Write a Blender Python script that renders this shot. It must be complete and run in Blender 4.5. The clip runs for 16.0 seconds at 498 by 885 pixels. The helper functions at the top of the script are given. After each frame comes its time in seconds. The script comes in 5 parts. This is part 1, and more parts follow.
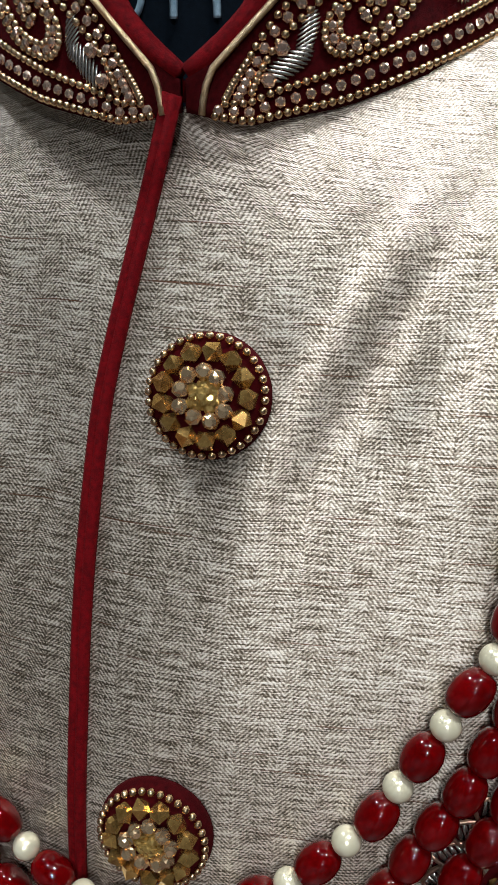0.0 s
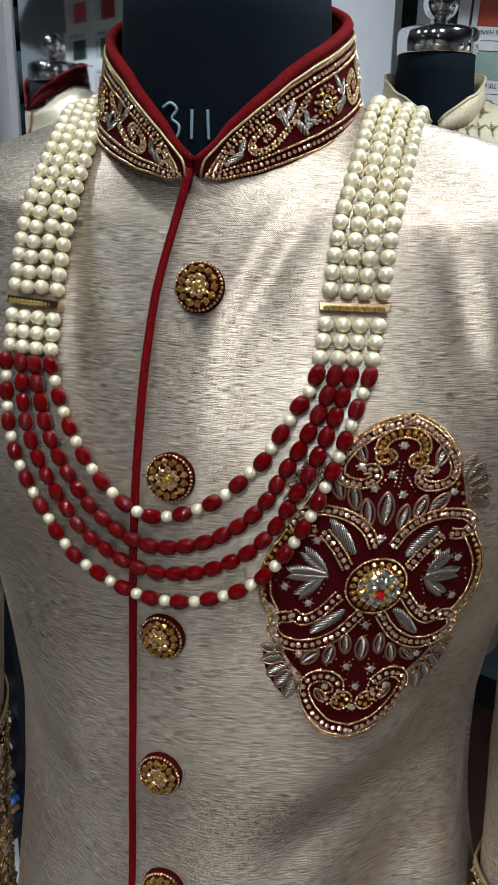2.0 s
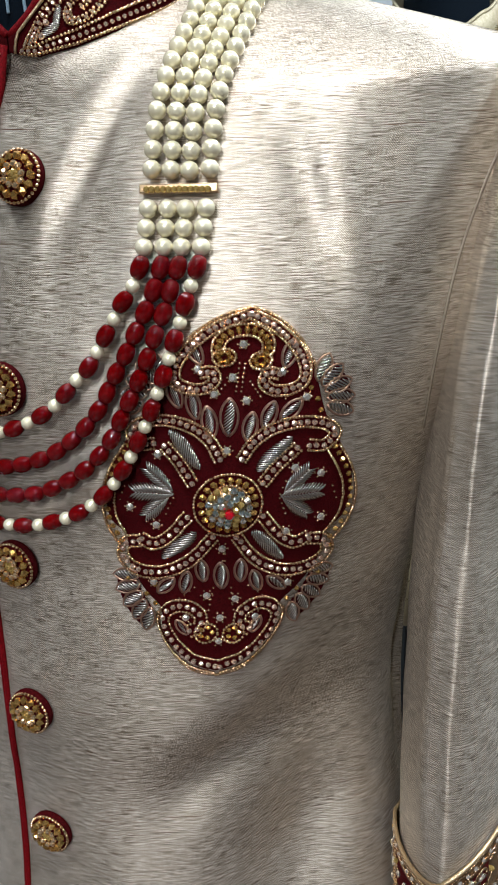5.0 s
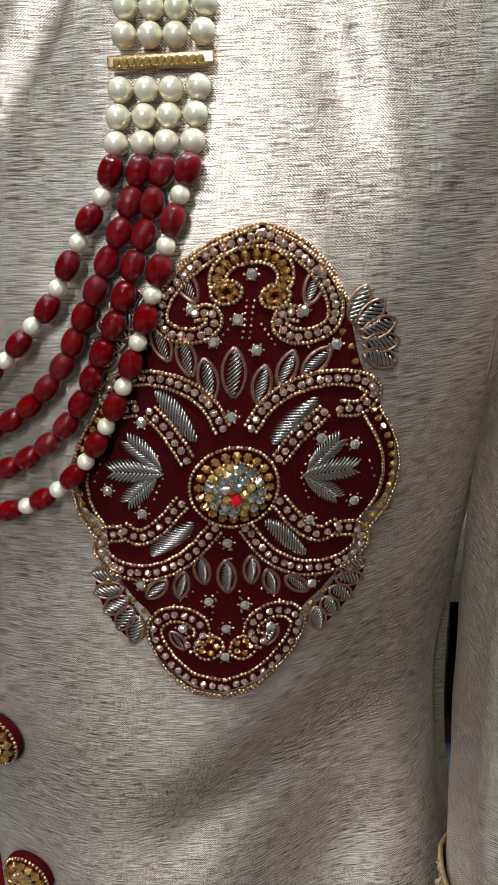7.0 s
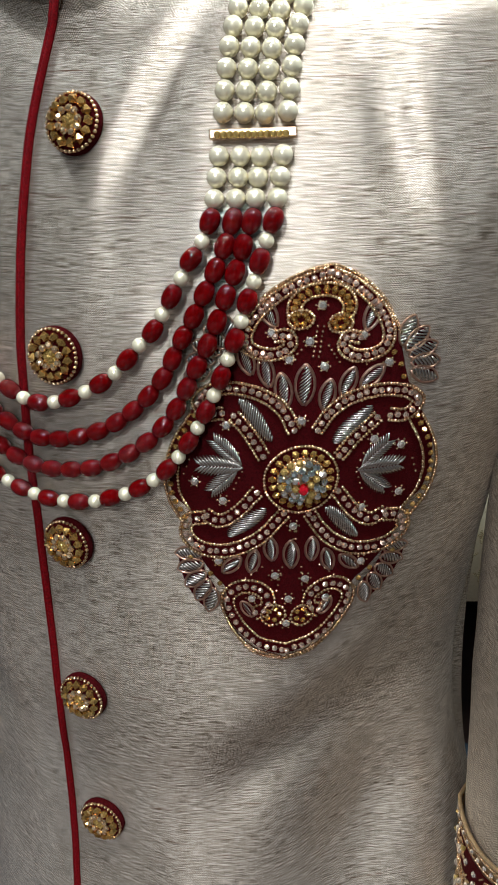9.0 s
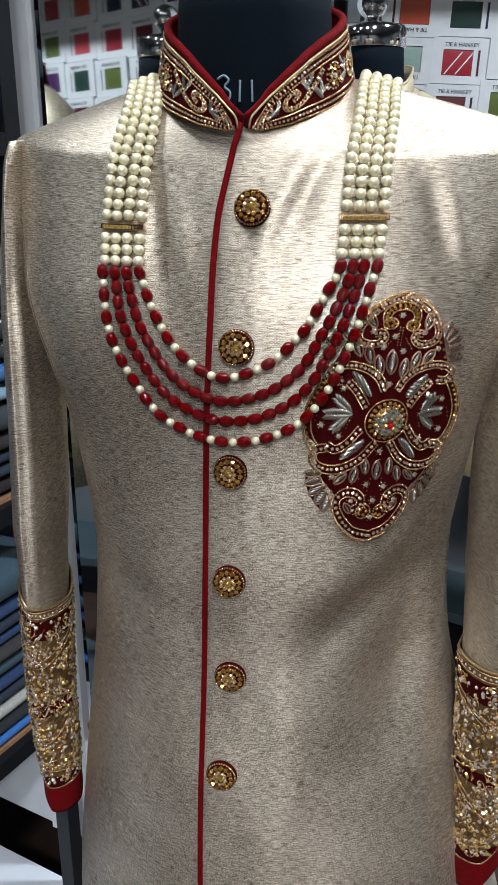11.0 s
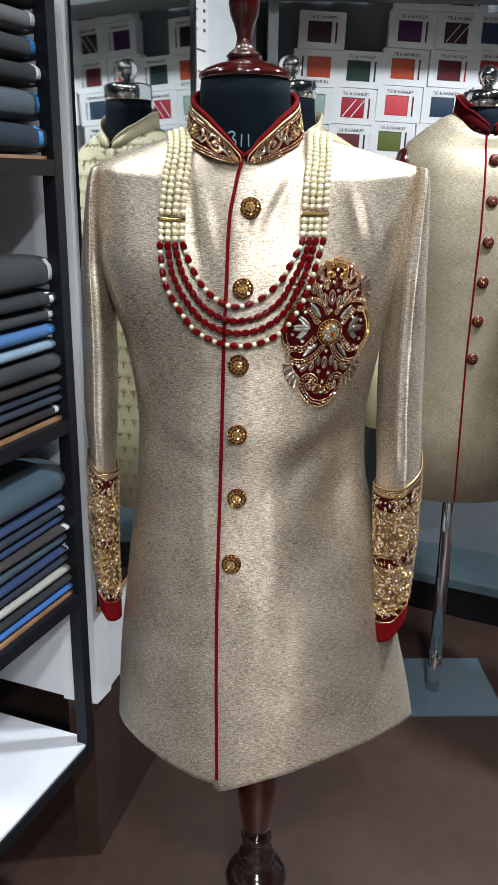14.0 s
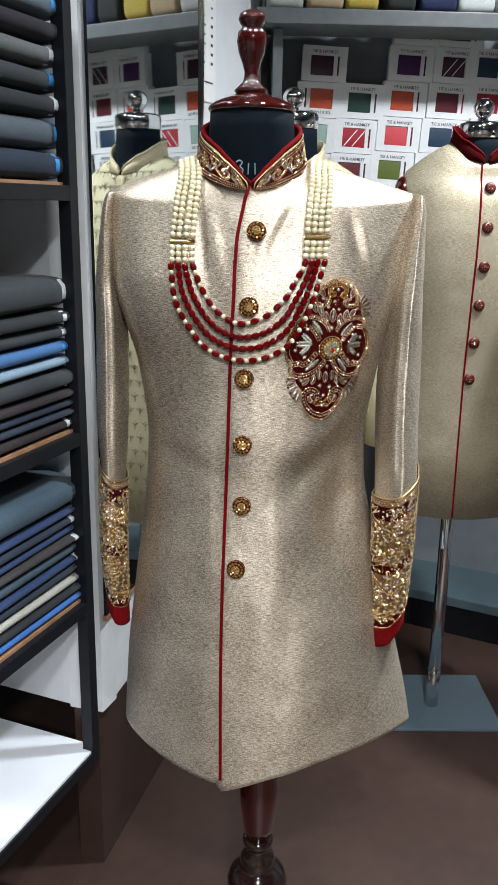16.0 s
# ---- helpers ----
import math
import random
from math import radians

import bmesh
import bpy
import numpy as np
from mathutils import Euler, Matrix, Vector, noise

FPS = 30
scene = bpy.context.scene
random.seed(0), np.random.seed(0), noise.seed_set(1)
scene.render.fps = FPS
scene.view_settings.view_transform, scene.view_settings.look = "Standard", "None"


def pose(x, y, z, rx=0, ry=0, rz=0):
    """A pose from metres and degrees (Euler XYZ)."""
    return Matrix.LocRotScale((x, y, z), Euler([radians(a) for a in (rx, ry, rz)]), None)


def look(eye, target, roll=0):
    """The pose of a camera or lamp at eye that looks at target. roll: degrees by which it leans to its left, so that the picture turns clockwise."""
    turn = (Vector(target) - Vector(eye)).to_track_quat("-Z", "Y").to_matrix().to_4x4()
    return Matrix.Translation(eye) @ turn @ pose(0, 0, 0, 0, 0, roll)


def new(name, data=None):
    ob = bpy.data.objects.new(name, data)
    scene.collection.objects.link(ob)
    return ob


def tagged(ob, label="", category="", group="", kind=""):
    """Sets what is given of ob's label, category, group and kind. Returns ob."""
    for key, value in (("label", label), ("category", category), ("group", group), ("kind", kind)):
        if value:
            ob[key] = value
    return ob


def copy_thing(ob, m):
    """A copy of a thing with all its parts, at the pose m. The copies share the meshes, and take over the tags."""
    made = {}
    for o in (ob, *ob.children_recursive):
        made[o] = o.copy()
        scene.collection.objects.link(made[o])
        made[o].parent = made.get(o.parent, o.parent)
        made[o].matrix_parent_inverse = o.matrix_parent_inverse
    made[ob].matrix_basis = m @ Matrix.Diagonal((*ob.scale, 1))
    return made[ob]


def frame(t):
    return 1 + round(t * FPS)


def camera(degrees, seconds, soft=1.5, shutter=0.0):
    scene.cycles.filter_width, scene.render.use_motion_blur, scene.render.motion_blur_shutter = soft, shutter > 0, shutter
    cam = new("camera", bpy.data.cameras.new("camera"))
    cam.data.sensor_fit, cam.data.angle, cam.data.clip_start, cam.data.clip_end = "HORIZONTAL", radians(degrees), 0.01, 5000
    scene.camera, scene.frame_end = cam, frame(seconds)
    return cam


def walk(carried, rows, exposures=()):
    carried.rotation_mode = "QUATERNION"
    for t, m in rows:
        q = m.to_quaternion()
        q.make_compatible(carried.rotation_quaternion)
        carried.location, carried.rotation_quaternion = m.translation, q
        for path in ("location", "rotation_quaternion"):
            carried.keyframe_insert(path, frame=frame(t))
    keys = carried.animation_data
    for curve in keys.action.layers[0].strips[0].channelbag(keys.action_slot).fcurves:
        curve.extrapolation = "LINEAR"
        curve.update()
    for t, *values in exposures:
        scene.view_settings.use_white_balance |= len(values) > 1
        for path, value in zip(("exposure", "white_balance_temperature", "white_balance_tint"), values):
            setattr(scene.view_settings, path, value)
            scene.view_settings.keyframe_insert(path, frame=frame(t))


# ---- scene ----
cam = camera(33.6, 16.0)
PATH = [
    (0, (0.005, -0.272, 1.551), (-0.018, 1.564, 0.759), -0.2),
    (0.5, (0.005, -0.303, 1.557), (-0.025, 1.531, 0.758), -0.0),
    (1, (0.017, -0.373, 1.561), (-0.006, 1.483, 0.816), 0.5),
    (1.5, (0.026, -0.474, 1.556), (-0.027, 1.407, 0.879), 0.9),
    (2, (0.041, -0.558, 1.559), (-0.032, 1.327, 0.894), 1.2),
    (2.5, (0.064, -0.615, 1.551), (-0.041, 1.281, 0.924), 0.3),
    (3, (0.094, -0.62, 1.551), (-0.008, 1.28, 0.934), 0.2),
    (3.5, (0.14, -0.608, 1.543), (-0.052, 1.272, 0.887), 0.1),
    (4, (0.175, -0.582, 1.526), (-0.051, 1.286, 0.847), -1.0),
    (4.2, (0.178, -0.572, 1.523), (-0.081, 1.288, 0.835), -1.4),
    (6.3, (0.155, -0.426, 1.479), (-0.148, 1.389, 0.696), -2.9),
    (6.5, (0.155, -0.422, 1.475), (-0.156, 1.388, 0.683), -3.1),
    (7, (0.156, -0.423, 1.473), (-0.152, 1.382, 0.669), -3.2),
    (7.5, (0.156, -0.427, 1.474), (-0.16, 1.377, 0.669), -3.3),
    (8, (0.158, -0.436, 1.477), (-0.162, 1.365, 0.668), -3.4),
    (8.5, (0.153, -0.451, 1.486), (-0.171, 1.349, 0.677), -3.0),
    (9, (0.132, -0.492, 1.499), (-0.157, 1.323, 0.71), -2.5),
    (9.5, (0.09, -0.564, 1.513), (-0.065, 1.283, 0.762), -1.7),
    (10, (0.045, -0.632, 1.526), (-0.027, 1.245, 0.838), -1.2),
    (10.2, (0.029, -0.658, 1.526), (-0.01, 1.228, 0.863), -0.8),
    (12.3, (-0.119, -0.914, 1.53), (0.135, 0.959, 0.876), 0.5),
    (12.5, (-0.116, -0.939, 1.531), (0.145, 0.937, 0.889), 0.7),
    (13, (-0.132, -1.023, 1.529), (0.133, 0.851, 0.885), 0.9),
    (13.5, (-0.168, -1.143, 1.523), (0.14, 0.728, 0.887), 1.1),
    (14, (-0.209, -1.222, 1.524), (0.132, 0.652, 0.915), 0.7),
    (14.5, (-0.22, -1.259, 1.523), (0.147, 0.618, 0.937), 0.8),
    (15, (-0.223, -1.281, 1.526), (0.151, 0.599, 0.955), 1.4),
    (15.5, (-0.227, -1.295, 1.525), (0.123, 0.595, 0.969), 1.0),
    (16, (-0.225, -1.285, 1.522), (0.115, 0.607, 0.97), 1.0),
]
walk(cam, [(t, look(eye, target, roll)) for t, eye, target, roll in PATH], [(0.0, -0.35, 6050, 10), (3.0, -0.1, 6200, 10), (6.3, 0.1, 5950, 10), (8.5, 0.08, 6000, 10), (10.2, -0.05, 6100, 10), (12.5, 0.2, 6300, 10), (14.0, 0.34, 6450, 10), (16.0, 0.4, 6500, 10)])

# ---- light ----
world = bpy.data.worlds.new("world")
scene.world = world
world.use_nodes = True
world.node_tree.nodes["Background"].inputs[0].default_value = (0.75, 0.85, 1.0, 1)
world.node_tree.nodes["Background"].inputs[1].default_value = 0.02


def area_lamp(name, place, target, size, watts, colour):
    data = bpy.data.lights.new(name, "AREA")
    data.shape, data.size, data.energy, data.color = "DISK", size, watts, colour
    data.spread = radians(140)
    ob = new(name, data)
    ob.matrix_world = look(place, target)
    return ob


COOL, NEUTRAL = (0.88, 0.95, 1.0), (0.96, 0.975, 1.0)
CEILING = 2.75
# Unseen lamps: overhead pair, then added fill for coat front, boxes and rack.
LAMPS = [((-0.30, -0.50, 2.70), 0.16, 2, COOL), ((0.32, -0.52, 2.70), 0.16, 9.5, NEUTRAL), ((-0.12, -1.90, 2.70), 0.16, 38, NEUTRAL), ((-0.25, -3.00, 2.70), 0.16, 82, NEUTRAL),
         ((1.05, 0.30, 2.70), 0.16, 31, COOL), ((-0.72, 0.20, 2.70), 0.16, 7, COOL)]
for place, size, watts, colour in LAMPS:
    area_lamp("unseen_lamp", place, (place[0], place[1], 0), size, watts, colour)


# ---- materials ----
def material(name, colour, rough=0.5, metal=0.0, **more):
    m = bpy.data.materials.new(name)
    m.use_nodes = True
    b = m.node_tree.nodes["Principled BSDF"]
    b.inputs["Base Color"].default_value = (*colour, 1)
    b.inputs["Roughness"].default_value = rough
    b.inputs["Metallic"].default_value = metal
    for key, value in more.items():
        b.inputs[key.replace("_", " ")].default_value = value
    return m


def nd(m, kind, **inputs):
    n = m.node_tree.nodes.new(kind)
    for key, value in inputs.items():
        n.inputs[key.replace("_", " ")].default_value = value
    return n


def link(m, a, b):
    m.node_tree.links.new(a, b)


def bsdf(m):
    return m.node_tree.nodes["Principled BSDF"]


def ramp(m, fac, stops):
    r = m.node_tree.nodes.new("ShaderNodeValToRGB")
    while len(r.color_ramp.elements) < len(stops):
        r.color_ramp.elements.new(0.5)
    for e, (p, c) in zip(r.color_ramp.elements, stops):
        e.position, e.color = p, (*c, 1)
    link(m, fac, r.inputs[0])
    return r.outputs[0]


def coords(m, scale, kind="Object"):
    tc = m.node_tree.nodes.new("ShaderNodeTexCoord")
    mp = m.node_tree.nodes.new("ShaderNodeMapping")
    mp.inputs["Scale"].default_value = scale
    link(m, tc.outputs[kind], mp.inputs[0])
    return mp.outputs[0]


def noise_of(m, scale, detail=3, vector=None, size=1.0, rough=0.5):
    n = nd(m, "ShaderNodeTexNoise", Scale=size, Detail=detail, Roughness=rough)
    link(m, vector if vector is not None else coords(m, scale), n.inputs["Vector"])
    return n.outputs["Fac"]


def math_of(m, op, a, b):
    n = m.node_tree.nodes.new("ShaderNodeMath")
    n.operation = op
    for i, v in enumerate((a, b)):
        if isinstance(v, (int, float)):
            n.inputs[i].default_value = v
        else:
            link(m, v, n.inputs[i])
    return n.outputs[0]


def bump(m, height, strength, distance):
    b = nd(m, "ShaderNodeBump", Strength=strength, Distance=distance)
    link(m, height, b.inputs["Height"])
    link(m, b.outputs[0], bsdf(m).inputs["Normal"])


def mottled(name, dark, light, rough, scale, metal=0.0, relief=0.0, stretch=(1, 1, 1), **more):
    """A material with tone that wanders at two scales, and fine relief."""
    m = material(name, light, rough, metal, **more)
    f = noise_of(m, tuple(scale * s for s in stretch), 4)
    g = noise_of(m, tuple(scale * 7 * s for s in stretch), 3)
    s = math_of(m, "ADD", math_of(m, "MULTIPLY", f, 0.6), math_of(m, "MULTIPLY", g, 0.4))
    link(m, ramp(m, s, [(0.3, dark), (0.7, light)]), bsdf(m).inputs["Base Color"])
    if relief:
        bump(m, g, 0.5, relief)
    return m


def silk(name, dark, mid, light, metal=0.5, rough=0.45, kind="UV"):
    """Slubbed raw silk: weft threads lying across, herringbone twill, stray coloured slubs. U runs across the cloth, V up it, in metres."""
    m = material(name, mid, rough, metal)
    sep = m.node_tree.nodes.new("ShaderNodeSeparateXYZ")
    link(m, coords(m, (1, 1, 1), kind), sep.inputs[0])
    across, along = sep.outputs["X"], sep.outputs["Y" if kind == "UV" else "Z"]

    def threads(u, v, detail, rough_by=0.6, seed=0.0):
        c = m.node_tree.nodes.new("ShaderNodeCombineXYZ")
        link(m, math_of(m, "MULTIPLY", across, u), c.inputs[0])
        link(m, math_of(m, "MULTIPLY", along, v), c.inputs[1])
        c.inputs[2].default_value = seed
        return noise_of(m, None, detail, c.outputs[0], rough=rough_by)

    weft = threads(120, 2200, 2, 0.6)
    warp = threads(1500, 130, 2, 0.6, 7.0)
    slub = threads(70, 850, 2, 0.65, 3.0)
    grain = threads(1100, 2600, 1, 0.5, 5.0)
    fleck = threads(24, 1500, 1, 0.5, 9.0)
    broad = threads(9, 14, 3, 0.5, 11.0)
    # herringbone: the twill's slant turns over every few millimetres
    fold = math_of(m, "PINGPONG", across, 0.0052)
    slant = math_of(m, "ADD", math_of(m, "MULTIPLY", fold, 1.05), along)
    twill = math_of(m, "SINE", math_of(m, "MULTIPLY", slant, 5400.0), 0.0)
    twill = math_of(m, "MULTIPLY", twill, math_of(m, "ADD", math_of(m, "MULTIPLY", grain, 1.2), -0.1))
    tone = math_of(m, "MULTIPLY", weft, 0.36)
    for f, w in ((slub, 0.11), (warp, 0.14), (grain, 0.22), (broad, 0.07), (twill, 0.080)):
        tone = math_of(m, "ADD", tone, math_of(m, "MULTIPLY", f, w))
    colour = ramp(m, tone, [(0.385, dark), (0.452, mid), (0.515, light)])
    mix = m.node_tree.nodes.new("ShaderNodeMixRGB")
    mix.inputs[2].default_value = (dark[0] * 1.5, dark[1] * 0.75, dark[2] * 0.45, 1)
    link(m, ramp(m, fleck, [(0.67, (0, 0, 0)), (0.74, (0.85, 0.85, 0.85))]), mix.inputs[0])
    link(m, colour, mix.inputs[1])
    link(m, mix.outputs[0], bsdf(m).inputs["Base Color"])
    bump(m, math_of(m, "ADD", math_of(m, "ADD", weft, math_of(m, "MULTIPLY", grain, 0.5)), math_of(m, "MULTIPLY", twill, 0.18)), 0.35, 0.0003)
    bsdf(m).inputs["Sheen Weight"].default_value = 0.02
    if kind == "UV":                                   # threads that lie across spread the sheen up and down
        lie = m.node_tree.nodes.new("ShaderNodeTangent")
        lie.direction_type, lie.uv_map = "UV_MAP", "weave"
        link(m, lie.outputs[0], bsdf(m).inputs["Tangent"])
        bsdf(m).inputs["Anisotropic"].default_value = 0.62
        bsdf(m).inputs["Anisotropic Rotation"].default_value = 0.25
    return m


SILK = silk("raw_silk", (0.10, 0.074, 0.046), (0.49, 0.405, 0.298), (0.94, 0.86, 0.73), 0.74, 0.47)
SILK_TAN = silk("tan_silk", (0.15, 0.125, 0.080), (0.38, 0.32, 0.22), (0.60, 0.53, 0.40), 0.4, kind="Object")
SEAM = mottled("seam_thread", (0.16, 0.12, 0.08), (0.30, 0.24, 0.17), 0.7, 900)
VELVET = mottled("maroon_velvet", (0.016, 0.0007, 0.0010), (0.064, 0.0024, 0.0035), 0.9, 900, relief=0.0004, Specular_IOR_Level=0.06, Sheen_Weight=0.04, Sheen_Tint=(0.8, 0.05, 0.06, 1))
SATIN = mottled("red_velvet_piping", (0.045, 0.0005, 0.0012), (0.22, 0.003, 0.006), 0.75, 700, Specular_IOR_Level=0.08, relief=0.0006, Sheen_Weight=0.04, Sheen_Tint=(1, 0.1, 0.1, 1))
GOLD = mottled("antique_gold", (0.44, 0.26, 0.12), (0.95, 0.67, 0.40), 0.22, 300, 1.0)
GOLD_CORD = mottled("gold_cord", (0.42, 0.27, 0.13), (0.78, 0.60, 0.36), 0.35, 800, 0.9, 0.0003)
AMBER = mottled("amber_crystal", (0.30, 0.14, 0.03), (0.90, 0.58, 0.18), 0.17, 160, 0.85)
TOPAZ = mottled("topaz_crystal", (0.40, 0.24, 0.05), (0.95, 0.70, 0.25), 0.15, 150, 0.7)
CRYSTAL = material("clear_crystal", (0.88, 0.80, 0.68), 0.12, 0.85)
PINK_CRYSTAL = material("champagne_crystal", (0.90, 0.64, 0.48), 0.14, 0.9)
ICE = material("ice_crystal", (0.82, 0.90, 0.84), 0.04, 0.95)
RUBY = material("ruby_crystal", (0.5, 0.005, 0.015), 0.05, 0.2, Coat_Weight=1.0)
ZARI = mottled("silver_wire", (0.26, 0.23, 0.19), (0.72, 0.67, 0.58), 0.27, 700, 0.95)
ZARI_WARM = mottled("copper_wire", (0.26, 0.13, 0.08), (0.66, 0.42, 0.29), 0.3, 700, 0.9)
PEARL = mottled("ivory_pearl", (0.80, 0.73, 0.48), (0.90, 0.83, 0.60), 0.24, 60, 0.32, Coat_Weight=1.0, Coat_Roughness=0.06, Coat_IOR=1.6)
BEAD = mottled("garnet_bead", (0.055, 0.0003, 0.0005), (0.16, 0.0008, 0.0014), 0.03, 90, Specular_IOR_Level=0.42, Subsurface_Weight=0.2, Subsurface_Radius=(0.006, 0.0004, 0.0004), Subsurface_Scale=1.0)
NAVY = mottled("dark_jersey", (0.0018, 0.0042, 0.0072), (0.0045, 0.0095, 0.016), 0.85, 900, relief=0.0002, Specular_IOR_Level=0.1)
LACQUER = mottled("lacquered_wood", (0.018, 0.0016, 0.0012), (0.058, 0.005, 0.0035), 0.10, 12, relief=0.0, stretch=(4, 4, 0.6), Coat_Weight=1.0, Coat_Roughness=0.04)
EBONY = mottled("dark_lacquer", (0.008, 0.004, 0.004), (0.022, 0.009, 0.008), 0.12, 12, Coat_Weight=1.0, Coat_Roughness=0.04)
CHROME = material("chrome", (0.75, 0.75, 0.76), 0.09, 1.0)
CHALK = mottled("chalk", (0.16, 0.26, 0.32), (0.34, 0.47, 0.54), 0.9, 700)
FLOOR = mottled("brown_floor", (0.030, 0.015, 0.011), (0.055, 0.030, 0.022), 0.48, 3, relief=0.0004)
WALL = mottled("grey_wall", (0.20, 0.22, 0.24), (0.26, 0.28, 0.30), 0.6, 2.5, relief=0.0003)
WHITE = mottled("white_paint", (0.66, 0.68, 0.70), (0.76, 0.78, 0.80), 0.5, 3, relief=0.0003)
GREY_LAMINATE = mottled("grey_laminate", (0.09, 0.10, 0.105), (0.15, 0.16, 0.165), 0.45, 4)
TEAL = mottled("teal_laminate", (0.055, 0.085, 0.10), (0.08, 0.115, 0.13), 0.35, 4)
BLACK = mottled("black_paint", (0.004, 0.005, 0.007), (0.010, 0.011, 0.015), 0.45, 12, Specular_IOR_Level=0.3)
CARD = mottled("white_card", (0.70, 0.71, 0.72), (0.80, 0.80, 0.81), 0.45, 6)
PAPER = mottled("paper", (0.74, 0.74, 0.73), (0.82, 0.82, 0.81), 0.7, 5)
INK = material("ink", (0.05, 0.05, 0.06), 0.6)
BOARD = mottled("white_board", (0.72, 0.76, 0.82), (0.80, 0.84, 0.90), 0.3, 3)
PLY = mottled("plywood_edge", (0.22, 0.11, 0.05), (0.36, 0.20, 0.11), 0.6, 30)
MIRROR = material("mirror", (0.82, 0.86, 0.86), 0.03, 1.0)
WARMWHITE = material("lamp_face", (1, 1, 1), 0.5)
bsdf(WARMWHITE).inputs["Emission Color"].default_value = (1, 0.97, 0.92, 1)
bsdf(WARMWHITE).inputs["Emission Strength"].default_value = 12.0


def cloth(name, colour, spread=0.5, rough=0.85, grain=500):
    return mottled(name, tuple(c * spread for c in colour), colour, rough, grain, relief=0.0004, Sheen_Weight=0.04)


# ---- building helpers ----
def part(name, bm, mat, parent=None, label="", smooth=True):
    me = bpy.data.meshes.new(name)
    bm.to_mesh(me)
    bm.free()
    if smooth:
        for p in me.polygons:
            p.use_smooth = True
    ob = new(name, me)
    if mat is not None:
        me.materials.append(mat)
    if parent is not None:
        ob.parent = parent
    if label:
        ob["label"] = label
    return ob


def weave_uv(ob, n, start, level):
    """Lay metric cloth coordinates on a lofted skin of rings of n points: U round each ring from start, V the height, and above the level the way up each column."""
    me = ob.data
    co = np.empty(len(me.vertices) * 3)
    me.vertices.foreach_get("co", co)
    grid = co.reshape(-1, 3)
    rows = len(grid) // n
    grid = np.roll(grid[:rows * n].reshape(rows, n, 3), -start, axis=1)
    u = np.concatenate([np.zeros((rows, 1)), np.cumsum(np.linalg.norm(np.diff(grid, axis=1), axis=2), axis=1)], axis=1)
    u -= u[:, n // 2][:, None]
    step = np.diff(grid[:, :, 2], axis=0)
    slope = np.linalg.norm(np.diff(grid, axis=0), axis=2)
    step = np.where(grid[1:, :, 2].mean(axis=1)[:, None] > level, slope, step)
    v = grid[0, :, 2][None, :] + np.concatenate([np.zeros((1, n)), np.cumsum(step, axis=0)], axis=0)
    uv = np.roll(np.stack([u, v], 2), start, axis=1).reshape(-1, 2)
    layer = me.uv_layers.new(name="weave")
    ids = np.empty(len(me.loops), int)
    me.loops.foreach_get("vertex_index", ids)
    layer.data.foreach_set("uv", uv[ids].ravel())


def empty(name, m, label, category, group="", kind=""):
    ob = new(name)
    ob.matrix_world = m
    ob.empty_display_size = 0.05
    return tagged(ob, label, category, group, kind)


def share(name, me, m, parent, label=""):
    ob = new(name, me)
    ob.matrix_basis = m
    if parent is not None:
        ob.parent = parent
    if label:
        ob["label"] = label
    return ob


def mesh_of(name, bm, mat, smooth=True):
    me = bpy.data.meshes.new(name)
    bm.to_mesh(me)
    bm.free()
    me.materials.append(mat)
    if smooth:
        for p in me.polygons:
            p.use_smooth = True
    return me


def box_bm(sx, sy, sz, bevel=0.0, at=(0, 0, 0), bm=None):
    """A box centred in x and y on the place given, standing on it."""
    own = bmesh.new()
    bmesh.ops.create_cube(own, size=1)
    bmesh.ops.scale(own, vec=(sx, sy, sz), verts=own.verts)
    bmesh.ops.translate(own, vec=(at[0], at[1], at[2] + sz / 2), verts=own.verts)
    if bevel:
        bmesh.ops.bevel(own, geom=own.edges[:], offset=bevel, segments=2, affect="EDGES", profile=0.7)
    return own if bm is None else merge(bm, own)


def merge(bm, other, m=None):
    table = {}
    for v in other.verts:
        table[v] = bm.verts.new(m @ v.co if m else v.co)
    for f in other.faces:
        try:
            bm.faces.new([table[v] for v in f.verts])
        except ValueError:
            pass
    other.free()
    return bm


def loft(rings, closed=True, caps=True):
    """A skin over rings of points, each with the same count."""
    bm = bmesh.new()
    rows = [[bm.verts.new(p) for p in ring] for ring in rings]
    n = len(rows[0])
    for a, b in zip(rows, rows[1:]):
        for i in range(n if closed else n - 1):
            j = (i + 1) % n
            bm.faces.new((a[i], a[j], b[j], b[i]))
    if caps:
        bm.faces.new(rows[0][::-1])
        bm.faces.new(rows[-1])
    bmesh.ops.recalc_face_normals(bm, faces=bm.faces)
    return bm


def lathe(profile, segments=40):
    """Turned shape from (radius, height) pairs."""
    return loft([[(r * math.cos(a), r * math.sin(a), z) for a in np.linspace(0, 2 * math.pi, segments, endpoint=False)] for r, z in profile])


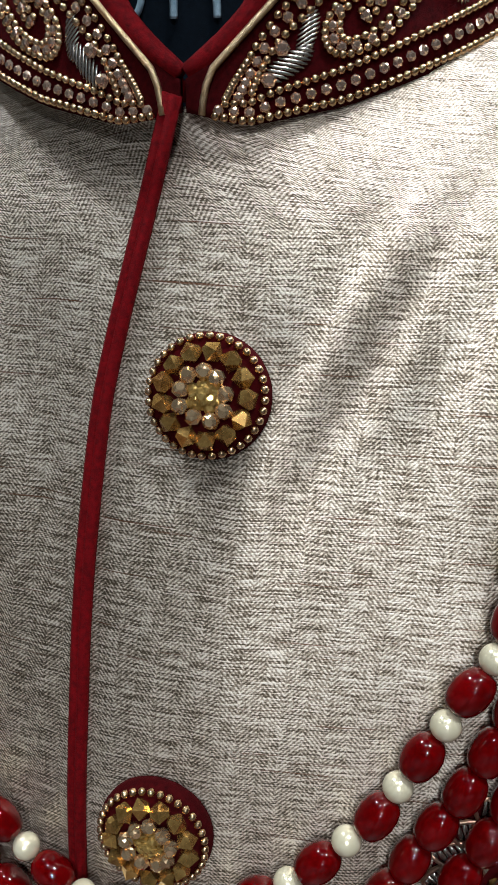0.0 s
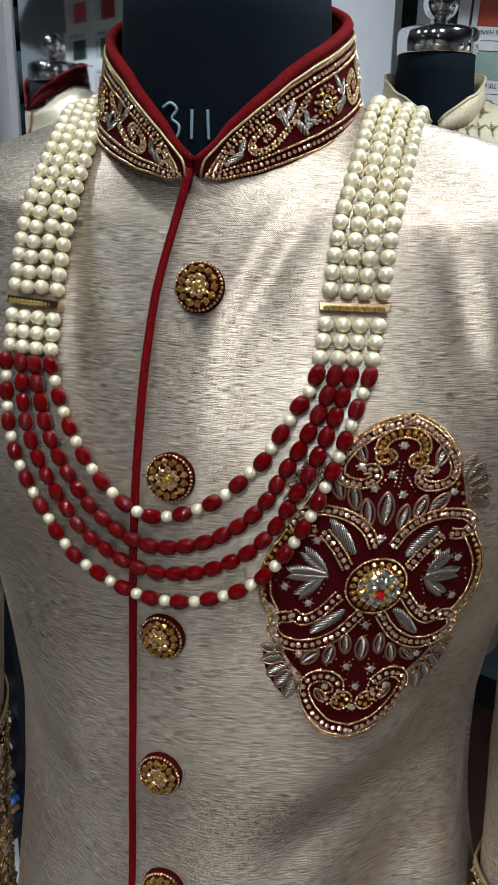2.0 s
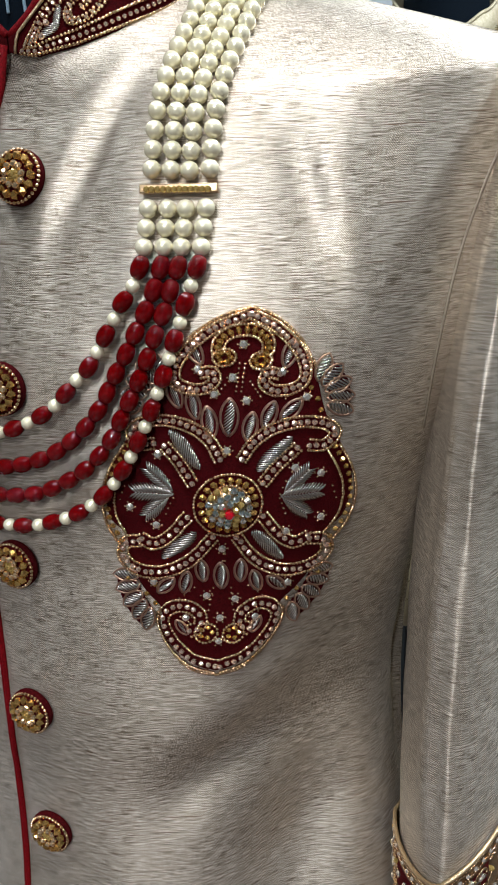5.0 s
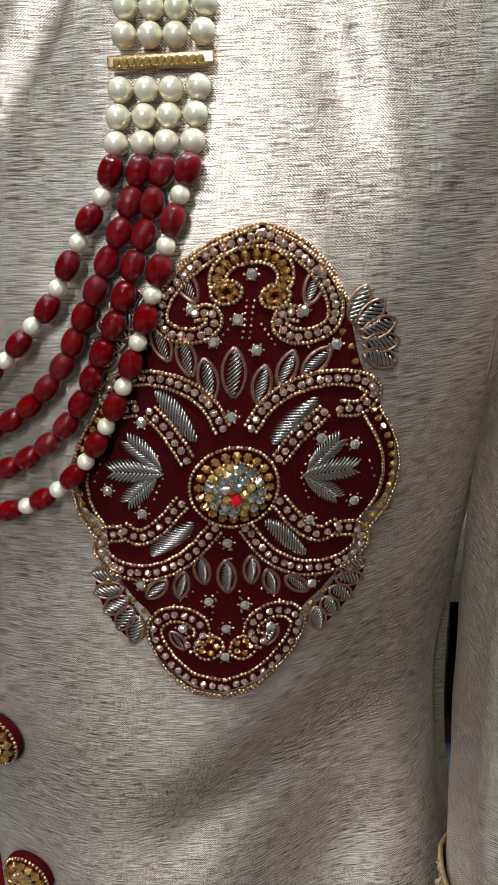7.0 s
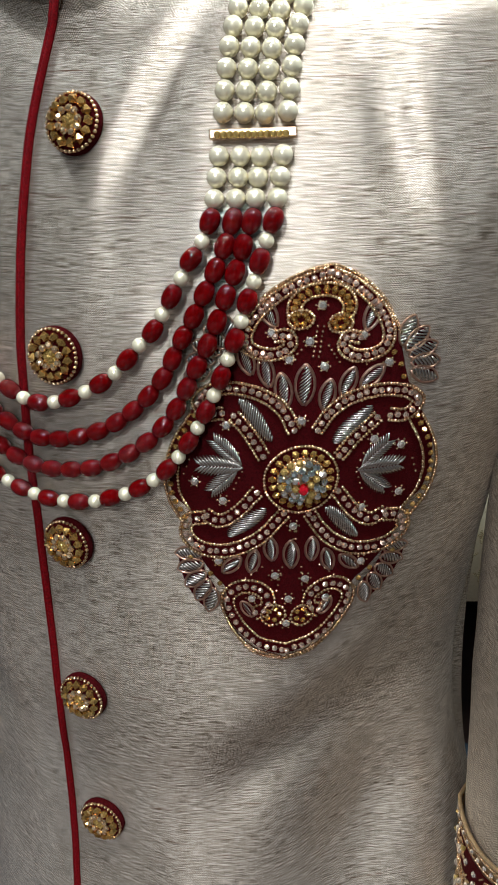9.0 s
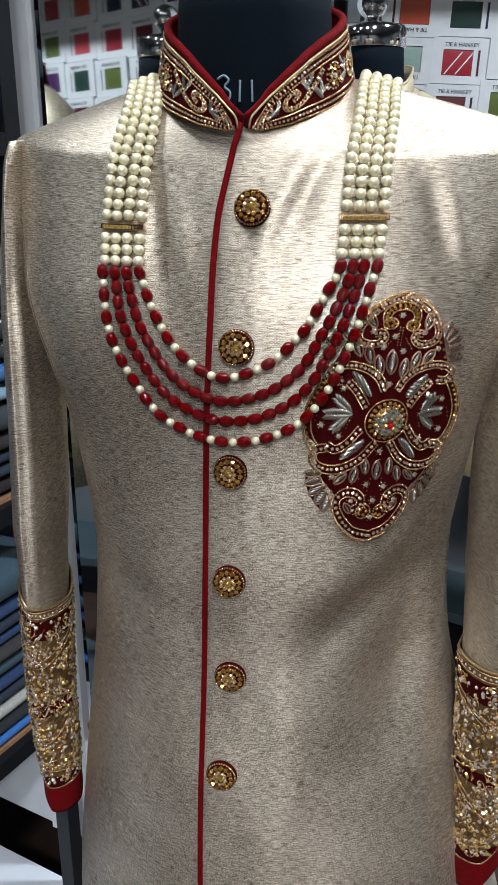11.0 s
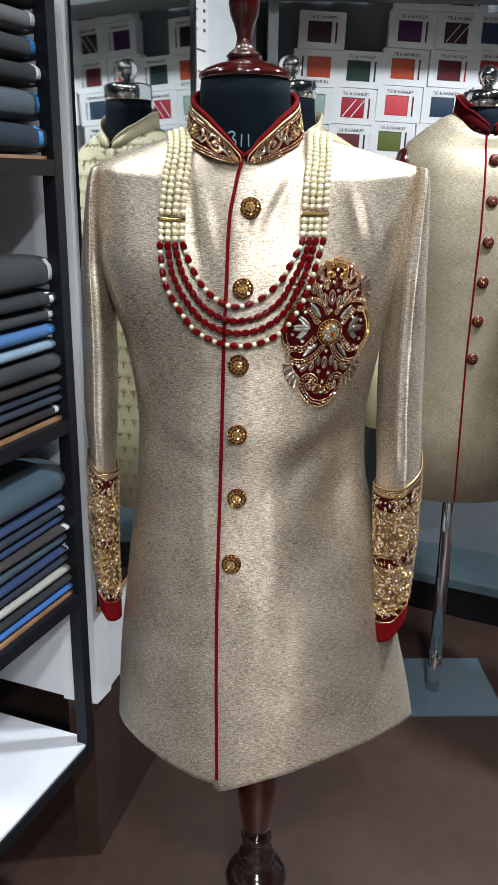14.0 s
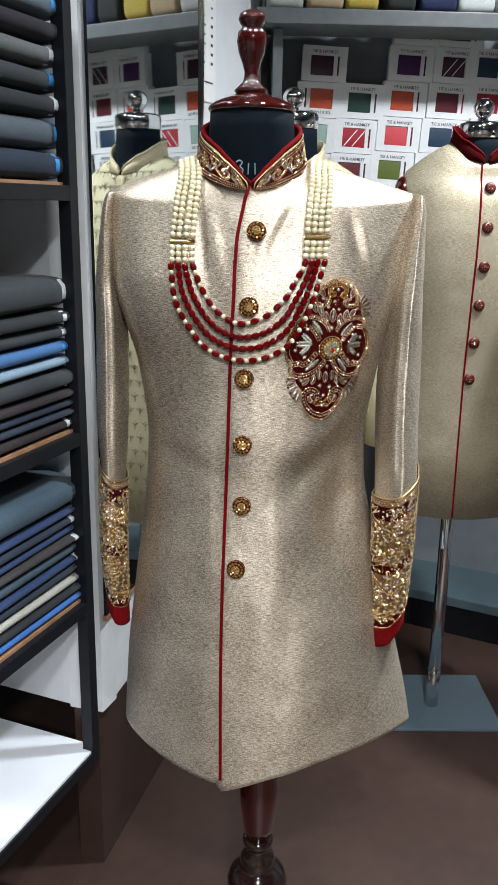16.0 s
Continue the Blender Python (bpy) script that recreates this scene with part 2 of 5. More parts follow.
def spline(points, n):
    """n points evenly along a Catmull-Rom curve through the points."""
    p = np.array(points, float)
    q = np.vstack([2 * p[0] - p[1], p, 2 * p[-1] - p[-2]])
    out = []
    for i in range(1, len(q) - 2):
        for t in np.linspace(0, 1, 24, endpoint=False):
            a, b, c, d = q[i - 1], q[i], q[i + 1], q[i + 2]
            out.append(0.5 * (2 * b + (c - a) * t + (2 * a - 5 * b + 4 * c - d) * t * t + (3 * b - a - 3 * c + d) * t ** 3))
    out.append(q[-2])
    out = np.array(out)
    s = np.r_[0, np.cumsum(np.linalg.norm(np.diff(out, axis=0), axis=1))]
    return np.stack([np.interp(np.linspace(0, s[-1], n), s, out[:, k]) for k in range(out.shape[1])], 1)


def length_of(points):
    return float(np.linalg.norm(np.diff(np.array(points), axis=0), axis=1).sum())


def tube(points, radius, sides=8, bm=None, twist=None):
    """A round cord along points; the radius may be a list."""
    pts = [Vector(p) for p in points]
    up, rings = Vector((0.3, -0.9, 0.2)).normalized(), []
    for i, p in enumerate(pts):
        d = (pts[min(i + 1, len(pts) - 1)] - pts[max(i - 1, 0)]).normalized()
        a = d.cross(up)
        a = a.normalized() if a.length > 1e-6 else Vector((1, 0, 0))
        b = a.cross(d).normalized()
        up = b
        r = radius[i] if isinstance(radius, (list, tuple)) else radius
        rings.append([p + r * (math.cos(t) * a + math.sin(t) * b) for t in np.linspace(0, 2 * math.pi, sides, endpoint=False)])
    own = loft(rings)
    return own if bm is None else merge(bm, own)


def frame_on(p, n, up=(0, 0, 1), turn=0.0, lift=0.0):
    """A pose on a surface: z along the normal, y towards up, turned in degrees."""
    z = Vector(n).normalized()
    x = Vector(up).cross(z).normalized()
    y = z.cross(x)
    m = Matrix((x, y, z)).transposed().to_4x4()
    return Matrix.Translation(Vector(p) + lift * z) @ m @ pose(0, 0, 0, 0, 0, turn)


class Stuff:
    """Many small pieces joined into one mesh, kept as plain lists."""

    def __init__(self):
        self.v, self.f = [], []

    def add(self, shape, m):
        verts, faces = shape
        k = len(self.v)
        self.v.extend([tuple(m @ Vector(v)) for v in verts])
        # unseen ceiling fittings, one added over every lamp, the fills included
        self.f.extend([tuple(i + k for i in f) for f in faces])

    def done(self, name, mat, parent, label="", smooth=True):
        me = bpy.data.meshes.new(name)
        me.from_pydata(self.v, [], self.f)
        me.materials.append(mat)
        if smooth:
            for p in me.polygons:
                p.use_smooth = True
        ob = new(name, me)
        ob.parent = parent
        return tagged(ob, label, kind="stuff")


def shape_of(bm):
    bm.verts.index_update()
    out = ([tuple(v.co) for v in bm.verts], [tuple(v.index for v in f.verts) for f in bm.faces])
    bm.free()
    return out


def ball_shape(r, u=8, v=5, squash=1.0):
    bm = bmesh.new()
    bmesh.ops.create_uvsphere(bm, u_segments=u, v_segments=v, radius=r)
    bmesh.ops.scale(bm, vec=(1, 1, squash), verts=bm.verts)
    return shape_of(bm)


def gem_bm(r, h, sides=8):
    """A cut stone: girdle, sloping crown, flat table; it faces z."""
    rings = []
    for rr, zz, off in ((r * 0.75, 0.0, 0), (r, h * 0.4, 0), (r * 0.78, h * 0.8, 0.5), (r * 0.45, h, 0)):
        rings.append([(rr * math.cos(2 * math.pi * (i + off) / sides), rr * math.sin(2 * math.pi * (i + off) / sides), zz) for i in range(sides)])
    return loft(rings)


def bicone_bm(r, h, sides=6):
    rings = [[(rr * math.cos(2 * math.pi * i / sides), rr * math.sin(2 * math.pi * i / sides), zz) for i in range(sides)]
             for rr, zz in ((r * 0.35, -h / 2), (r, 0), (r * 0.35, h / 2))]
    return loft(rings)

GOLD_NET = mottled("gold_thread_ground", (0.030, 0.006, 0.004), (0.46, 0.31, 0.15), 0.38, 190, 0.75, 0.0012)


# ---- the room ----
def structure(name, bm, mat, label, category="wall", smooth=False, m=None):
    ob = part(name, bm, mat, smooth=smooth)
    if m is not None:
        ob.matrix_world = m
    return tagged(ob, label, category, kind="structure")


def slab(name, a, b, z0, z1, thick, mat, label, category="wall"):
    """An upright wall from a to b (plan); its thickness lies to the left of that way."""
    a, b = Vector((*a, 0)), Vector((*b, 0))
    d = b - a
    bm = box_bm(d.length, thick, z1 - z0, at=(d.length / 2, thick / 2, 0))
    return structure(name, bm, mat, label, category, m=pose(a.x, a.y, z0, 0, 0, math.degrees(math.atan2(d.y, d.x))))


structure("floor", box_bm(7, 8, 0.1, at=(0.3, -0.8, -0.1)), FLOOR, "dark brown matt floor", "floor")
# out of view; dark so that less bounced light fills the shade
structure("ceiling", box_bm(7, 8, 0.1, at=(0.3, -0.8, CEILING)), GREY_LAMINATE, "unseen ceiling made dark grey to curb bounce, with round lamp fittings", "ceiling")
MA = 65.0                                     # the mirror's wall, in plan
MD = Vector((math.cos(radians(MA)), math.sin(radians(MA))))
mend = Vector((0.0265, 0.960))
ML = 0.66                                      # the mirror wall's length
mfar = mend - MD * ML
nook = mfar + Vector((-0.852, 0.524)) * 0.95
west = nook - Vector((0.524, 0.852)) * 1.5
slab("wall_mirror", mfar, mend, 0.42, CEILING, 0.08, WHITE, "white painted wall that carries the mirror")
slab("baseboard", mfar + Vector((-0.01, 0.01)), mend + Vector((-0.01, 0.01)), 0, 0.42, 0.06, FLOOR, "dark brown recessed baseboard", "baseboard")
slab("wall_nook_side", nook, mfar, 0.42, CEILING, 0.06, WHITE, "white return wall beside the rack")
slab("wall_nook", west, nook, 0, CEILING, 0.08, WALL, "grey painted wall behind the rack")
WA = -8.0                                     # the display cabinet, in plan
W0 = Vector((0.45, 1.38))
WD = Vector((math.cos(radians(WA)), math.sin(radians(WA))))
WN = Vector((math.sin(radians(WA)), -math.cos(radians(WA))))
BD = Vector((math.cos(radians(-35)), math.sin(radians(-35))))
bl = Vector((0.30, 2.10))
br = bl + BD * 2.3
slab("wall_panel", mend, Vector((0.262, 1.33)), 0, CEILING, 0.08, WHITE, "white panel between the mirror and the cabinet")
slab("wall_return", Vector((0.262, 1.33)), bl, 0, CEILING, 0.08, WALL, "grey return wall behind the cabinet")
slab("wall_display", bl, br, 0, CEILING, 0.1, WALL, "grey painted wall behind the display cabinet")
# unseen walls that close the room, dark to hold down bounced light
slab("wall_west", (-1.5, -4.3), west, 0, CEILING, 0.1, GREY_LAMINATE, "unseen shop wall made dark grey to curb bounce")
slab("wall_east", br, (2.6, -4.3), 0, CEILING, 0.1, GREY_LAMINATE, "unseen shop wall made dark grey to curb bounce")
slab("wall_south", (2.6, -4.3), (-1.5, -4.3), 0, CEILING, 0.1, GREY_LAMINATE, "unseen shop wall made dark grey to curb bounce")

# the mirror, above a white skirting panel
mm = pose(mfar.x, mfar.y, 0, 0, 0, MA)
mirror = empty("wall_mirror_glass", mm, "tall frameless wall mirror above a white skirting panel", "mirror")
part("glass", box_bm(ML - 0.015, 0.006, 1.81, at=(ML / 2 - 0.0025, -0.012, 0.66)), MIRROR, mirror, smooth=False)
part("bottom_rail", box_bm(ML - 0.012, 0.010, 0.012, 0.001, at=(ML / 2 - 0.002, -0.010, 0.647)), PLY, mirror, "thin wooden rail", smooth=False)
part("edge_trim", box_bm(0.010, 0.02, 1.81, 0.002, at=(ML - 0.0045, -0.012, 0.66)), CHROME, mirror, smooth=False)

# price list on the panel
pd = (Vector((0.262, 1.33)) - mend).normalized()
pa = math.degrees(math.atan2(pd.y, pd.x))
poster = empty("price_list", pose(mend.x + 0.05 * pd.x + 0.002 * pd.y, mend.y + 0.05 * pd.y - 0.002 * pd.x, 1.78, 0, 0, pa), "white printed price list pinned to the panel", "notice")
part("sheet", box_bm(0.115, 0.0015, 0.36, at=(0, -0.001, 0)), PAPER, poster, smooth=False)
rnd = random.Random(4)
for i in range(11):
    z = 0.31 - i * 0.022
    part("print", box_bm(0.022 + 0.018 * rnd.random(), 0.0008, 0.004, at=(-0.022, -0.0022, z)), INK, poster, smooth=False)
    part("print", box_bm(0.011, 0.0008, 0.004 if i < 6 else 0.007, at=(0.034, -0.0022, z)), INK, poster, smooth=False)
part("print", box_bm(0.06, 0.0008, 0.004, at=(0.01, -0.0022, 0.045)), INK, poster, smooth=False)

# low platform along the display wall
bench = empty("display_platform", pose(0.869, 1.398, 0, 0, 0, -36.7), "low teal laminate display platform on a dark plinth", "platform")
part("plinth", box_bm(2.4, 0.5, 0.13, at=(0.35, 0.26, 0)), BLACK, bench, smooth=False)
part("top", box_bm(2.46, 0.55, 0.035, 0.004, at=(0.35, 0.245, 0.13)), TEAL, bench, smooth=False)

# display cabinet with a shelf above, and its folded cloths
wm = pose(W0.x, W0.y, 0, 0, 0, WA)
shelf = empty("display_cabinet", wm, "grey laminate display cabinet with a thick top shelf", "cabinet")
part("back_panel", box_bm(1.3, 0.02, 1.5, at=(0.47, 0.12, 1.25)), WALL, shelf, "pale grey back panel", smooth=False)
part("shelf", box_bm(1.34, 0.18, 0.04, 0.003, at=(0.47, -0.12, 2.012)), GREY_LAMINATE, shelf, "thick dark grey shelf", smooth=False)
part("side_panel", box_bm(0.028, 0.26, 0.76, 0.002, at=(-0.135, -0.02, 1.25)), GREY_LAMINATE, shelf, "dark grey side panel", smooth=False)
part("base", box_bm(1.34, 0.26, 0.03, 0.002, at=(0.47, -0.02, 1.22)), GREY_LAMINATE, shelf, smooth=False)
for x in (-0.18, 1.12):
    part("leg", box_bm(0.04, 0.24, 1.22, 0.002, at=(x, -0.02, 0)), GREY_LAMINATE, shelf, smooth=False)

CARD_COLOURS = {"plum": (0.05, 0.012, 0.035), "orange": (0.62, 0.09, 0.035), "green": (0.012, 0.05, 0.035), "mint": (0.35, 0.48, 0.42), "crimson": (0.42, 0.012, 0.03),
                "violet": (0.07, 0.012, 0.10), "aubergine": (0.06, 0.012, 0.04), "rose": (0.70, 0.07, 0.09), "wine": (0.13, 0.012, 0.02), "navy": (0.018, 0.045, 0.090), "lime": (0.12, 0.16, 0.03)}
CARD_MAT = {k: cloth("tie_" + k, v, 0.7, 0.45, 300) for k, v in CARD_COLOURS.items()}
text_mesh = None
curve = bpy.data.curves.new("lettering", "FONT")
curve.body, curve.size, curve.align_x, curve.extrude = "TIE & HANKEY", 0.0125, "CENTER", 0.0003
t_ob = bpy.data.objects.new("lettering", curve)
scene.collection.objects.link(t_ob)
bpy.context.view_layer.update()
text_mesh = bpy.data.meshes.new_from_object(t_ob.evaluated_get(bpy.context.evaluated_depsgraph_get()))
text_mesh.materials.clear()
text_mesh.materials.append(INK)
bpy.data.objects.remove(t_ob)


def gift_box(m, colour, second, stripes=False, upside=False):
    """A flat white box with a window: a folded square at one side, a narrow strip at the other."""
    w, h, d = 0.137, 0.101, 0.03
    root = empty("tie_box", m @ (pose(0, 0, h, 0, 180, 0) if upside else pose(0, 0, 0)), f"white boxed tie set with a {colour} pocket square", "gift box", "boxed tie sets")
    bm = box_bm(w, d - 0.006, h, at=(0, 0.003, 0))
    lo, hi = 0.018, 0.026                        # card below and above the window
    for x, z, sx, sz in ((0, 0, w, lo), (0, h - hi, w, hi), (-w / 2 + 0.013, lo, 0.026, h - lo - hi), (w / 2 - 0.012, lo, 0.024, h - lo - hi), (0.0335, lo, 0.011, h - lo - hi)):
        box_bm(sx, 0.007, sz, at=(x, -d / 2 - 0.001, z), bm=bm)
    part("carton", bm, CARD, root, smooth=False)
    part("pocket_square", box_bm(0.069, 0.003, h - 0.046, 0.001, at=(-0.0075, -d / 2 - 0.0012, 0.019)), CARD_MAT[colour], root, f"{colour} silk square")
    part("tie_strip", box_bm(0.017, 0.003, h - 0.046, 0.001, at=(0.0477, -d / 2 - 0.0012, 0.019)), CARD_MAT[second], root, f"{second} silk tie")
    if stripes:
        bm = bmesh.new()
        for k in (-0.014, 0.012):
            own = box_bm(0.003, 0.0008, 0.062)
            merge(bm, own, pose(k - 0.022, -d / 2 - 0.0030, 0.021, 0, 38, 0))
        part("stripe", bm, CARD, root, "pale diagonal stripes", smooth=False)
    share("lettering", text_mesh, pose(0, -d / 2 - 0.0052, h - 0.0195, 90, 0, 0), root)
    return root


def card_at(u, z, colour, second, **more):
    m = wm @ pose(u, 0.015, z, 0, 2.5, rnd.uniform(-1.5, 1.5))
    return gift_box(m, colour, second, **more)


for u, z, c, s, more in ((0.016, 1.891, "plum", "wine", {}), (0.002, 1.789, "orange", "wine", {"upside": True}), (0.136, 1.787, "green", "navy", {}),
                         (-0.012, 1.687, "mint", "wine", {"upside": True}), (0.122, 1.685, "crimson", "wine", {"stripes": True}), (-0.022, 1.585, "rose", "navy", {}), (0.112, 1.583, "wine", "plum", {}),
                         (0.296, 1.999, "violet", "navy", {}), (0.434, 1.996, "aubergine", "navy", {}), (0.283, 1.897, "violet", "plum", {}), (0.421, 1.894, "aubergine", "navy", {"stripes": True}), (0.268, 1.795, "orange", "wine", {}), (0.408, 1.792, "wine", "crimson", {}),
                         (0.255, 1.693, "rose", "wine", {}), (0.395, 1.690, "navy", "plum", {}), (0.240, 1.591, "lime", "plum", {}), (0.380, 1.588, "wine", "plum", {}), (0.27, 1.489, "plum", "navy", {}), (0.13, 1.481, "navy", "plum", {}), (0.0, 1.483, "green", "plum", {}), (0.41, 1.486, "rose", "plum", {})):
    card_at(u, z, c, s, **more)
shades = list(CARD_COLOURS)
for i in range(4):
    for j in range(5):
        card_at(0.565 + 0.140 * i - 0.010 * j, 1.486 + 0.1022 * j, shades[(3 * i + 5 * j) % 11], shades[(i + 2 * j + 1) % 11])
ledge = empty("card_ledge", wm, "white ledge that holds the boxed tie sets", "ledge")
part("board", box_bm(1.28, 0.06, 0.015, 0.002, at=(0.50, 0.02, 1.466)), CARD, ledge, smooth=False)
part("bracket", box_bm(0.5, 0.05, 0.216, at=(0.19, 0.02, 1.25)), CARD, ledge, smooth=False)


def folded_cloth(name, m, w, d, h, mat, label, group, roll=0.5, tag=None, category="fabric"):
    """Folded cloth lying flat: a soft rounded fold along its front, layers behind."""
    root = empty(name, m, label, category, group)
    n, rings = 15, []
    for i, x in enumerate(np.linspace(-w / 2, w / 2, 9)):
        e = 1 - 0.10 * (abs(x) / (w / 2)) ** 6
        ring = []
        for k in range(24):
            a = 2 * math.pi * k / 24
            c, s = math.cos(a), math.sin(a)
            yy = d / 2 * math.copysign(abs(c) ** 0.35, c)
            zz = h / 2 * math.copysign(abs(s) ** 0.55, s) * e
            wob = 0.06 * h * noise.noise(Vector((x * 14, yy * 11, h * 90 + w)))
            ring.append((x, yy, h / 2 + zz + (wob if s > 0 else 0)))
        rings.append(ring)
    part("fold", loft(rings), mat, root)
    if tag is not None:
        bm = bmesh.new()
        pts = [(w / 2 * 0.86, -d / 2 * c - 0.0015, h / 2 + (h / 2 + 0.0012) * s) for c, s in ((0.9, -0.75), (0.985, -0.35), (0.995, 0.0), (0.985, 0.4), (0.92, 0.75))]
        a = [bm.verts.new(p) for p in pts]
        b = [bm.verts.new((p[0] + 0.012, p[1], p[2])) for p in pts]
        for i in range(4):
            bm.faces.new((a[i], b[i], b[i + 1], a[i + 1]))
        part("paper_band", bm, tag, root, "printed band round the fold")
    return root


for i, (w, c, lab) in enumerate(((0.10, (0.75, 0.74, 0.70), "ivory"), (0.10, (0.62, 0.45, 0.28), "peach"), (0.09, (0.70, 0.50, 0.10), "yellow"), (0.08, (0.03, 0.03, 0.03), "black"),
                                 (0.10, (0.02, 0.03, 0.10), "navy"), (0.10, (0.72, 0.74, 0.72), "white"), (0.09, (0.70, 0.72, 0.64), "cream"), (0.09, (0.02, 0.03, 0.10), "navy"), (0.1, (0.55, 0.35, 0.40), "pink"), (0.1, (0.7, 0.7, 0.6), "cream"))):
    folded_cloth("rolled_cloth", wm @ pose(-0.12 + i * 0.108, -0.12, 2.052, 0, 0, rnd.uniform(-4, 4)), w, 0.15, 0.09 + 0.02 * rnd.random(), cloth("cloth_" + str(i), c), f"{lab} folded cloth on the wall shelf", "cloths on the wall shelf")

# ---- steel rack of suiting ----
RD = Vector((-0.160, -0.260)).normalized()      # along the rack's front, towards the camera
ra = math.degrees(math.atan2(-RD.y, -RD.x))
R0 = Vector((-0.262, 0.318))
rm = pose(R0.x, R0.y, 0, 0, 0, ra)              # x along the front (minus: towards the camera), y to the back
rack = empty("steel_rack", rm, "black square-tube steel rack with boards, standing on a dark plinth", "rack")
RL, RW = 0.95, 0.42
for x in (-0.013, -RL):
    for y in (0.013, RW):
        part("post", box_bm(0.026, 0.026, 1.75, 0.002, at=(x, y, 0.335)), BLACK, rack, smooth=False)
for z in (0.335, 0.70, 1.065, 1.525):
    for y in (0.0125, RW):
        part("rail", box_bm(RL - 0.039, 0.024, 0.026, 0.001, at=(-RL / 2 - 0.0065, y, z)), BLACK, rack, smooth=False)
    for x in (-0.0125, -RL):
        part("rail", box_bm(0.024, RW - 0.039, 0.026, 0.001, at=(x, RW / 2 + 0.0065, z)), BLACK, rack, smooth=False)
    if z == 0.335:
        part("board", box_bm(RL - 0.002, RW + 0.002, 0.006, at=(-RL / 2 - 0.004, RW / 2 + 0.006, z + 0.0265)), BOARD, rack, "white laminate bottom board", smooth=False)
    else:
        part("board", box_bm(RL - 0.03, RW - 0.03, 0.012, at=(-RL / 2, RW / 2, z + 0.02)), PLY, rack, "plywood board", smooth=False)
part("plinth", box_bm(RL - 0.5, RW - 0.2, 0.335, at=(-RL / 2 - 0.12, RW / 2 + 0.05, 0)), FLOOR, rack, "dark recessed plinth", smooth=False)

TAG_BLUE, TAG_WHITE = material("blue_band", (0.03, 0.22, 0.55), 0.5), material("pale_band", (0.55, 0.6, 0.62), 0.5)
SUITING = {"charcoal": (0.030, 0.036, 0.043), "black": (0.014, 0.018, 0.022), "grey_blue": (0.12, 0.16, 0.20), "aubergine": (0.016, 0.013, 0.024), "pepper": (0.13, 0.14, 0.15), "slate": (0.075, 0.10, 0.125),
           "navy": (0.010, 0.022, 0.045), "denim": (0.05, 0.15, 0.36), "pale_denim": (0.22, 0.32, 0.42), "midnight": (0.018, 0.03, 0.055), "wine_black": (0.02, 0.013, 0.017), "blue": (0.04, 0.16, 0.50), "stone": (0.42, 0.42, 0.38),
           "ink": (0.018, 0.045, 0.13), "petrol": (0.05, 0.09, 0.125), "warm_grey": (0.04, 0.036, 0.038)}
SUIT_MAT = {k: cloth("suiting_" + k, v, 0.55, 0.9, 380) for k, v in SUITING.items()}


def stack(z, rows, depth=0.34, width=0.52):
    for colour, h, tag in rows:
        jit = rnd.uniform(-0.008, 0.008)
        folded_cloth("folded_suiting", rm @ pose(-0.004 - width / 2 + jit, 0.012 + depth / 2 + rnd.uniform(0, 0.008), z, 0, 0, rnd.uniform(-1, 1)), width, depth, h, SUIT_MAT[colour],
                     f"folded {colour.replace('_', ' ')} suiting cloth in a stack", "folded suiting on the rack", tag={"b": TAG_BLUE, "w": TAG_WHITE}.get(tag))
        z += h * 0.985
    return z


stack(1.558, (("navy", 0.052, "b"), ("slate", 0.056, "b"), ("black", 0.040, "w"), ("charcoal", 0.042, "b"), ("pepper", 0.040, "w"), ("aubergine", 0.038, None), ("grey_blue", 0.040, "b"), ("charcoal", 0.04, None)))
stack(1.098, (("wine_black", 0.026, "w"), ("midnight", 0.018, None), ("navy", 0.018, None), ("wine_black", 0.022, None), ("charcoal", 0.040, None), ("pale_denim", 0.024, None), ("denim", 0.030, "b"), ("charcoal", 0.028, "w"), ("black", 0.030, "w"), ("charcoal", 0.062, "w")))
stack(0.733, (("blue", 0.020, None), ("black", 0.018, None), ("stone", 0.022, None), ("midnight", 0.022, None), ("ink", 0.02, "w"), ("petrol", 0.030, None), ("warm_grey", 0.018, "w"), ("ink", 0.018, None), ("midnight", 0.022, "w"), ("ink", 0.018, None), ("petrol", 0.06, None)))


# garments hanging behind the rack
def hanging_garment(m, width, length, mat, trim, label):
    """A garment hanging edge-on from a rail: a pleated sheet with thickness, a trim down its front, a hook."""
    root = empty("hanging_garment", m, label, "garment", "garments hanging behind the rack")
    rows = []
    for z in np.linspace(0, -length, 14):
        ring = []
        for k in range(40):
            a = 2 * math.pi * k / 40
            c, q = math.cos(a), math.sin(a)
            fold = 0.010 * math.sin(5 * a + 2.0 * z) * min(1.0, -z / 0.3) + 0.004 * noise.noise(Vector((c * 2, q * 2, z * 5 + width * 40)))
            narrow = min(1.0, 0.35 + (-z / 0.08) ** 0.5)
            ring.append(((width / 2 + fold) * c * narrow, (0.16 + fold) * q * narrow, z))
        rows.append(ring)
    part("cloth", loft(rows), mat, root)
    part("front_trim", tube([(0.002 * math.sin(9 * z), -0.166 * min(1.0, 0.35 + (-z / 0.08) ** 0.5), z) for z in np.linspace(-0.03, -length, 16)], 0.006, 6), trim, root, "edging down the front")
    part("hook", tube([(0, 0, -0.02), (0, 0, 0.03), (0, 0.012, 0.05), (0, 0.024, 0.04)], 0.002, 6), CHROME, root)
    return root


